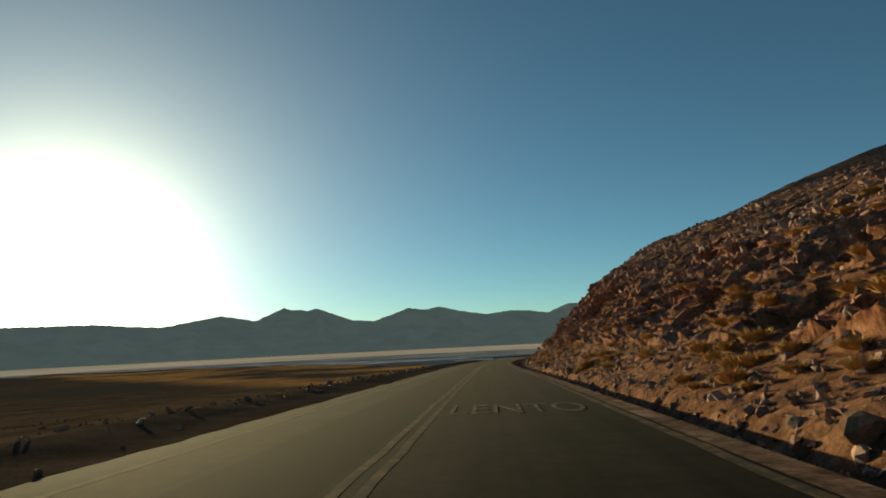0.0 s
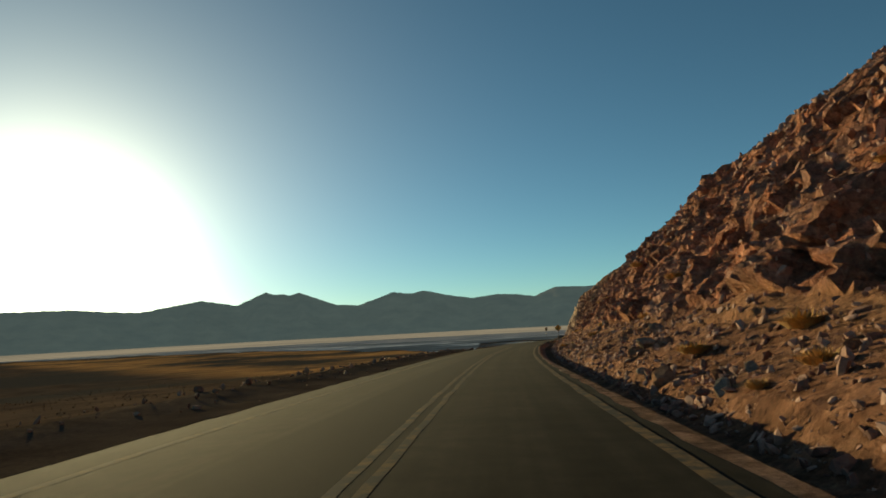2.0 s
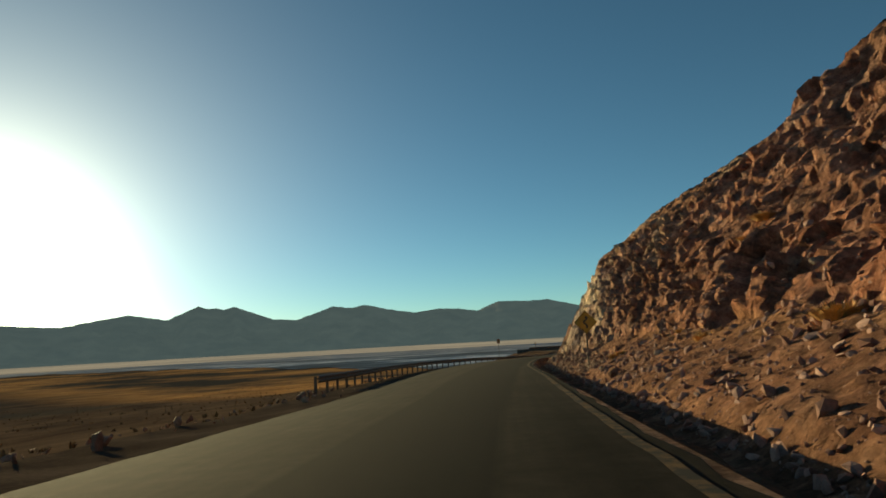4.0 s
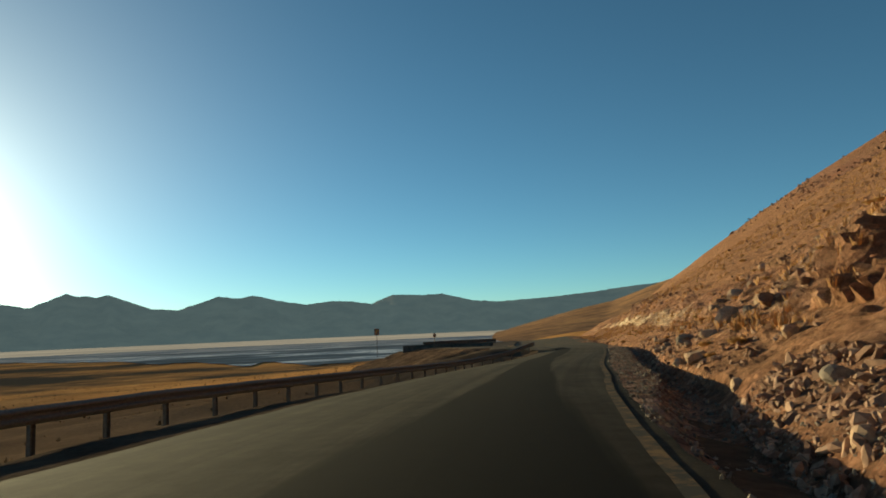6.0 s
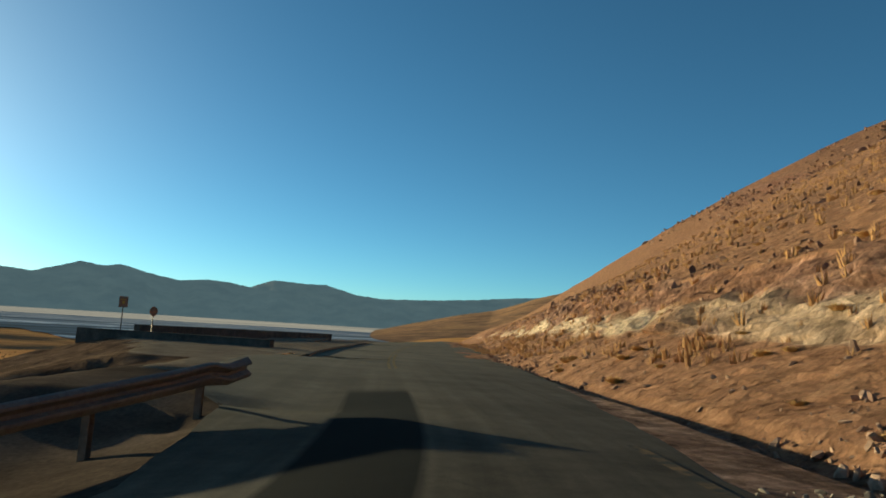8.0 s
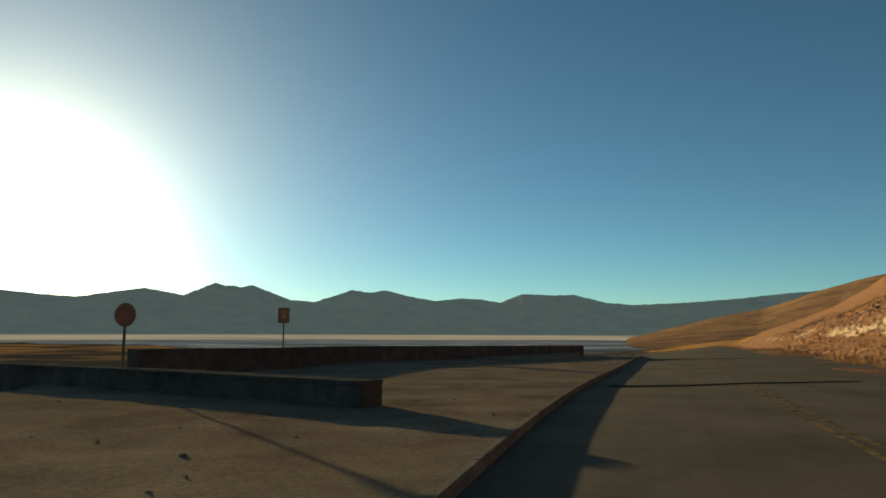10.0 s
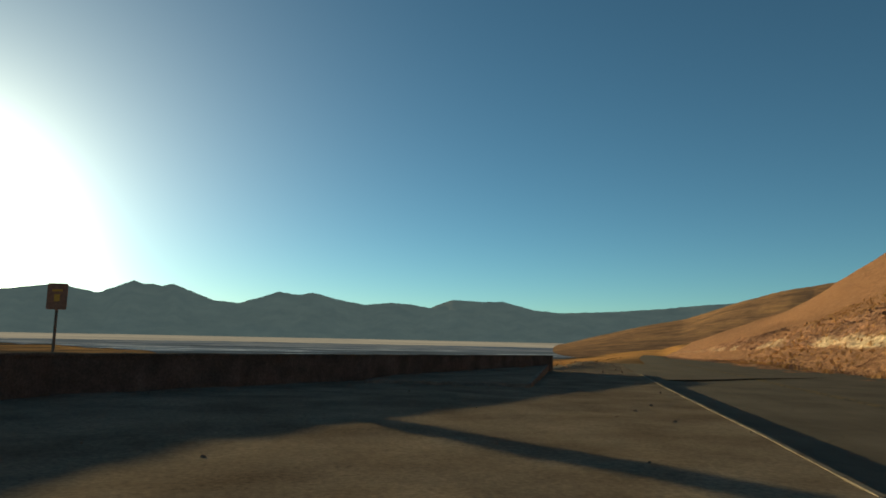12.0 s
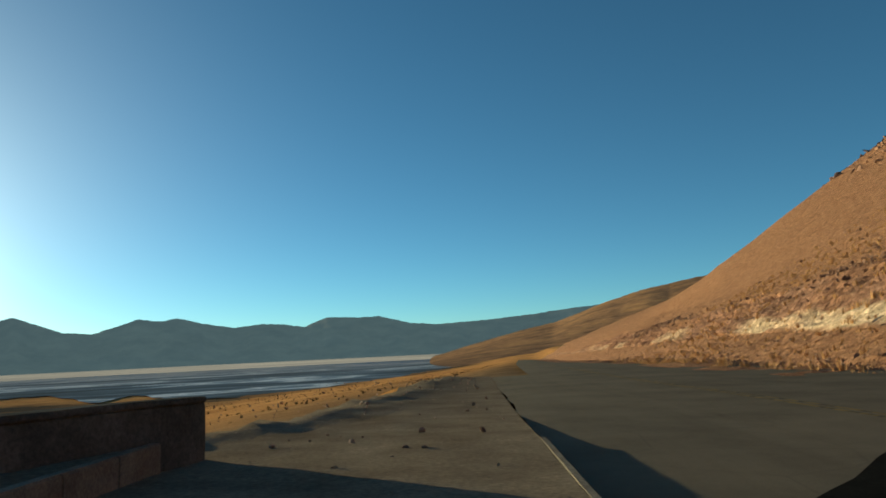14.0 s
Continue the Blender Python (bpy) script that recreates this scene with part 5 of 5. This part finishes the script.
def rubble_material(name, dark, light):
    m, n, l, b = tree(name)
    geo = n.new("ShaderNodeNewGeometry")
    c = ramp(n, l, geo.outputs["Random Per Island"], ((0.0, dark), (1.0, light))).outputs[0]
    t = noise_tex(n, l, 14, 6, 0.7)
    g = ramp(n, l, t.outputs[0], ((0.3, (0.6, 0.6, 0.6)), (0.7, (1.3, 1.3, 1.3)))).outputs[0]
    l.new(mixc(n, l, 0.8, c, g, "MULTIPLY"), b.inputs["Base Color"])
    b.inputs["Roughness"].default_value = 0.95
    bump(n, l, b, t.outputs[0], 0.5, 0.02)
    return m


M_RUB_RED = rubble_material("rubble_red", (0.175, 0.072, 0.048), (0.453, 0.276, 0.218))
M_RUB_BROWN = rubble_material("rubble_brown", (0.154, 0.072, 0.044), (0.371, 0.198, 0.123))
M_RUB_GREY = rubble_material("rubble_grey", (0.10, 0.075, 0.058), (0.30, 0.235, 0.18))
M_RUB_TAN = rubble_material("rubble_tan", (0.165, 0.083, 0.052), (0.391, 0.239, 0.160))


def scatter_rubble():
    rng = np.random.default_rng(5)
    for name, s0, s1, n, spread, lo, hi, mat, label in (
        ("rubble_red", -4, 178, 36000, 13.0, 0.05, 0.34, M_RUB_RED, "red-brown broken stones strewn over the cut slope"),
        ("rubble_tan", 178, 226, 8000, 1.9, 0.05, 0.30, M_RUB_TAN, "tan broken stones at the foot of the cliff"),
        ("rubble_slope", 231, 270, 9000, 22.0, 0.05, 0.30, M_RUB_TAN, "tan broken stones strewn over the hillside"),
        ("toe_rubble", 290, 430, 2200, 1.4, 0.06, 0.38, M_RUB_BROWN, "brown stones fallen along the foot of the far cutting"),
        ("rubble_far", 270, 400, 1800, 22.0, 0.08, 0.34, M_RUB_TAN, "brown stones along the foot of the far slope"),
    ):
        spots, sizes = [], []
        for _ in range(n):
            s = rng.uniform(s0, s1)
            toe = float(np.interp(s, CUT_S, CUT_TOE))
            d = toe - 0.5 + spread * rng.random() ** 1.5
            spots.append(on_hill(s, d))
            sizes.append(lo + (hi - lo) * rng.random() ** 5)
        joined_rocks(name, spots, sizes, mat, 3, label, "rubble")
    for name, s0, s1, n, d0, d1, lo, hi, mat, label in (
        ("upper_rubble", 4, 170, 19000, 13, 55, 0.12, 0.85, M_RUB_RED, "grey and rust-brown angular stones on the upper cut slope"),
        ("outcrop_stones", 272, 460, 4800, 17, 30, 0.10, 0.55, M_RUB_BROWN, "brown stones weathering out above the pale rock band"),
        ("crest_stones", 300, 560, 9000, 65, 200, 0.35, 1.9, M_RUB_BROWN, "dark red-brown stones along the upper hillside"),
        ("slope_stones", 232, 420, 2200, 22, 75, 0.12, 0.7, M_RUB_BROWN, "scattered brown stones on the open hillside"),
    ):
        spots, sizes = [], []
        while len(spots) < n:
            s, d = rng.uniform(s0, s1), d0 + (d1 - d0) * rng.random()
            if name == "outcrop_stones":
                # along the upper lip of the cutting
                toe, apr, tn, hc = cut_shape(round(s, 1))[:4]
                d = toe + apr + max(0.0, (hc - apr * 0.5) / tn) + rng.normal(0.3, 1.1)
            p = on_hill(s, d)
            if fnoise(p, 0.045, 3, 3.0) + 0.35 * rng.normal() > 0.15:
                spots.append(p)
                sizes.append(lo + (hi - lo) * rng.random() ** (2.2 if name == "crest_stones" else 4))
        joined_rocks(name, spots, sizes, mat, 6, label, "rubble")
    # gravel on the verge between the asphalt and the ditch
    spots, sizes = [], []
    for _ in range(9000):
        s = rng.uniform(186, 266)
        spots.append(on_hill(s, verge(round(s, 1)) + 0.1 + 1.9 * rng.random()))
        sizes.append(0.02 + 0.11 * rng.random() ** 3)
    joined_rocks("verge_gravel", spots, sizes, M_RUB_GREY, 12, "grey-brown gravel along the road verge", "gravel")
    # stones on the outer berm
    spots, sizes = [], []
    for _ in range(900):
        s = rng.uniform(0, 190)
        d = -rng.normal(6.6, 0.9)
        p = at(s, d)
        p[2] += -0.05 - float(left_fall(-d)) + 0.15 * math.exp(-((d + 6.3) / 0.9) ** 2)
        spots.append(p)
        sizes.append(0.06 + 0.35 * rng.random() ** 4)
    for _ in range(420):
        a = rng.uniform(50, 84)
        x, y = kp(a, -rng.uniform(0.3, 9))
        spots.append(np.array((x, y, flat(x, y) - 0.02)))
        sizes.append(0.03 + 0.15 * rng.random() ** 4)
    # clods and grit pressed into the lay-by
    bits, small = [], []
    for _ in range(5000):
        x, y = kp(rng.uniform(-2, 50), -rng.uniform(0.2, 11))
        if fnoise((x, y, 0), 0.5, 3, 2.0) + 0.3 * rng.normal() > 0.1:
            bits.append(np.array((x, y, flat(x, y) - 0.025 + 0.035 * fnoise((x, y, 0), 0.9, 3))))
            small.append(0.02 + 0.10 * rng.random() ** 4)
    joined_rocks("layby_grit", bits, small, M_LAYBY, 9, "sandy clods and grit on the packed lay-by", "grit")
    joined_rocks("berm_stones", spots, sizes, M_RUB_TAN, 8, "loose stones on the gravel berm", "stones")


def tuft_shape(seed):
    """A dome of dry bunch grass: many thin, bent blades."""
    rng = random.Random(seed)
    bm = bmesh.new()
    for _ in range(380):
        a, lean = rng.uniform(0, 6.283), rng.random() ** 0.7
        r = 0.20 * rng.random() ** 0.5
        h = rng.uniform(0.17, 0.30) * (1 - 0.4 * lean)
        out_ = Vector((math.cos(a), math.sin(a), 0))
        base = out_ * r
        side = Vector((-out_.y, out_.x, 0)) * 0.016
        p1 = base + out_ * lean * 0.16 + Vector((0, 0, h * 0.6))
        p2 = base + out_ * lean * 0.42 + Vector((0, 0, h * (1 - 0.25 * lean)))
        v = [bm.verts.new(q) for q in (base - side, base + side, p1 + side * 0.8, p1 - side * 0.8, p2)]
        bm.faces.new(v[:4])
        bm.faces.new((v[3], v[2], v[4]))
    return bm


TUFTS = []
for k in range(5):
    bm = tuft_shape(k + 20)
    me = bpy.data.meshes.new("grass_tuft")
    bm.to_mesh(me)
    bm.free()
    me.materials.append(M_TUFT)
    TUFTS.append(me)


def tuft(p, size, rng):
    ob = new("grass_tuft", TUFTS[rng.randrange(5)])
    ob.matrix_world = Matrix.Translation(Vector(p) - Vector((0, 0, 0.03))) @ Matrix.Rotation(rng.uniform(0, 6.28), 4, "Z") @ Matrix.Diagonal((size, size, size * rng.uniform(0.8, 1.1), 1))
    tagged(ob, "round tuft of dry golden bunch grass on rubble", "grass tuft", "dry grass tufts")


def scatter_tufts():
    rng = random.Random(23)
    for s0, s1, n, spread in ((0, 34, 150, 13.0), (34, 90, 90, 8.5), (90, 180, 26, 8.0), (232, 290, 130, 26.0)):
        for _ in range(n):
            s = rng.uniform(s0, s1)
            toe = float(np.interp(s, CUT_S, CUT_TOE))
            tuft(on_hill(s, toe + 0.3 + spread * rng.random() ** 1.3), rng.uniform(0.7, 1.6) * (0.65 if s > 200 else 1.0), rng)
    for x, y, k in ((-15.8, -48.6, 0.55), (-16.25, -49.4, 0.36), (-16.0, -48.1, 0.3)):
        tuft((x, y, flat(x, y) - 0.03), k, rng)


def scatter_clumps():
    """Dry grass on the open slope above the far cutting: small sprays of leaning blades."""
    rng = np.random.default_rng(41)
    V, F, k = [], [], 0
    while len(F) < 90000:
        s, d = rng.uniform(232, 420), 7.5 + 88 * rng.random() ** 1.5
        p = on_hill(s, d)
        if fnoise(p, 0.06, 3, 21.0) + 0.4 * rng.normal() < 0.1:
            continue
        size = rng.uniform(0.18, 0.55)
        for _ in range(12):
            a, lean = rng.uniform(0, 6.28), rng.random()
            ca, sa = math.cos(a), math.sin(a)
            r, w, h = 0.4 * size * rng.random(), 0.09 * size, size * rng.uniform(0.55, 0.95) * (1 - 0.4 * lean)
            x0, y0 = p[0] + r * ca, p[1] + r * sa
            V += [(x0 - w * sa, y0 + w * ca, p[2] - 0.1), (x0 + w * sa, y0 - w * ca, p[2] - 0.1), (x0 + size * lean * 0.6 * ca, y0 + size * lean * 0.6 * sa, p[2] + h)]
            F.append((k, k + 1, k + 2))
            k += 3
    tagged(new("grass_clumps", mesh_of("grass_clumps", V, F, M_CLUMP)), "dry golden grass clumps over the upper hillside", "dry grass", kind="stuff")


def scrub_material():
    m, n, l, b = tree("scrub")
    geo = n.new("ShaderNodeNewGeometry")
    c = ramp(n, l, geo.outputs["Random Per Island"], ((0.0, (0.07, 0.042, 0.024)), (0.5, (0.15, 0.088, 0.042)), (1.0, (0.28, 0.165, 0.07)))).outputs[0]
    l.new(c, b.inputs["Base Color"])
    b.inputs["Roughness"].default_value = 1.0
    b.inputs["Specular IOR Level"].default_value = 0.0
    return m


def scatter_scrub():
    """Low dry bushes over the plain on the lake side: each a ragged dome of a few leaning blades."""
    rng = np.random.default_rng(17)
    n = 5200
    s = rng.uniform(-60, 640, n)
    d = -(13 + 420 * rng.random(n) ** 1.4)
    base = np.stack([np.interp(s, ARC, CL[:, k]) for k in range(3)], -1)
    tx, ty = np.interp(s, ARC, TAN[:, 0]), np.interp(s, ARC, TAN[:, 1])
    x, y = base[:, 0] + d * ty, base[:, 1] - d * tx
    keep = ~((x > -30) & (x < 40) & (y > -66) & (y < 60) & (d > -20))
    x, y, s, d = x[keep], y[keep], s[keep], d[keep]
    s2, d2 = road_sd(x, y)
    ok = d2 < -7
    x, y, s2, d2 = x[ok], y[ok], s2[ok], d2[ok]
    z = np.interp(s2, ARC, CL[:, 2]) - left_fall(-d2) - np.interp(-d2, [7, 12, 22], [0.25, 0.3, 0.12]) + outer_dip(s2, d2)
    V, F, base_i = [], [], 0
    for px, py, pz, dd in zip(x, y, z, d2):
        k = rng.uniform(0.14, 0.42) * (1 + min(0.7, -dd / 150))
        pz += 1.1 * fnoise((px, py, 0), 0.012, 4) * min(1.0, max(0.0, (-dd - 9) / 40))
        for i in range(9):
            a, lean = rng.uniform(0, 6.28), rng.random()
            ca, sa = math.cos(a), math.sin(a)
            r, w, h = 0.45 * k * rng.random(), 0.16 * k, k * rng.uniform(0.6, 1.0) * (1 - 0.4 * lean)
            x0, y0 = px + r * ca, py + r * sa
            V += [(x0 - w * sa, y0 + w * ca, pz - 0.1), (x0 + w * sa, y0 - w * ca, pz - 0.1), (x0 + k * lean * 0.7 * ca, y0 + k * lean * 0.7 * sa, pz + h)]
            F.append((base_i, base_i + 1, base_i + 2))
            base_i += 3
    ob = new("scrub", mesh_of("scrub", V, F, scrub_material()))
    tagged(ob, "low dry golden bushes scattered over the plain", "scrub", kind="stuff")


scatter_boulders()
scatter_rubble()
scatter_tufts()
scatter_clumps()
scatter_scrub()
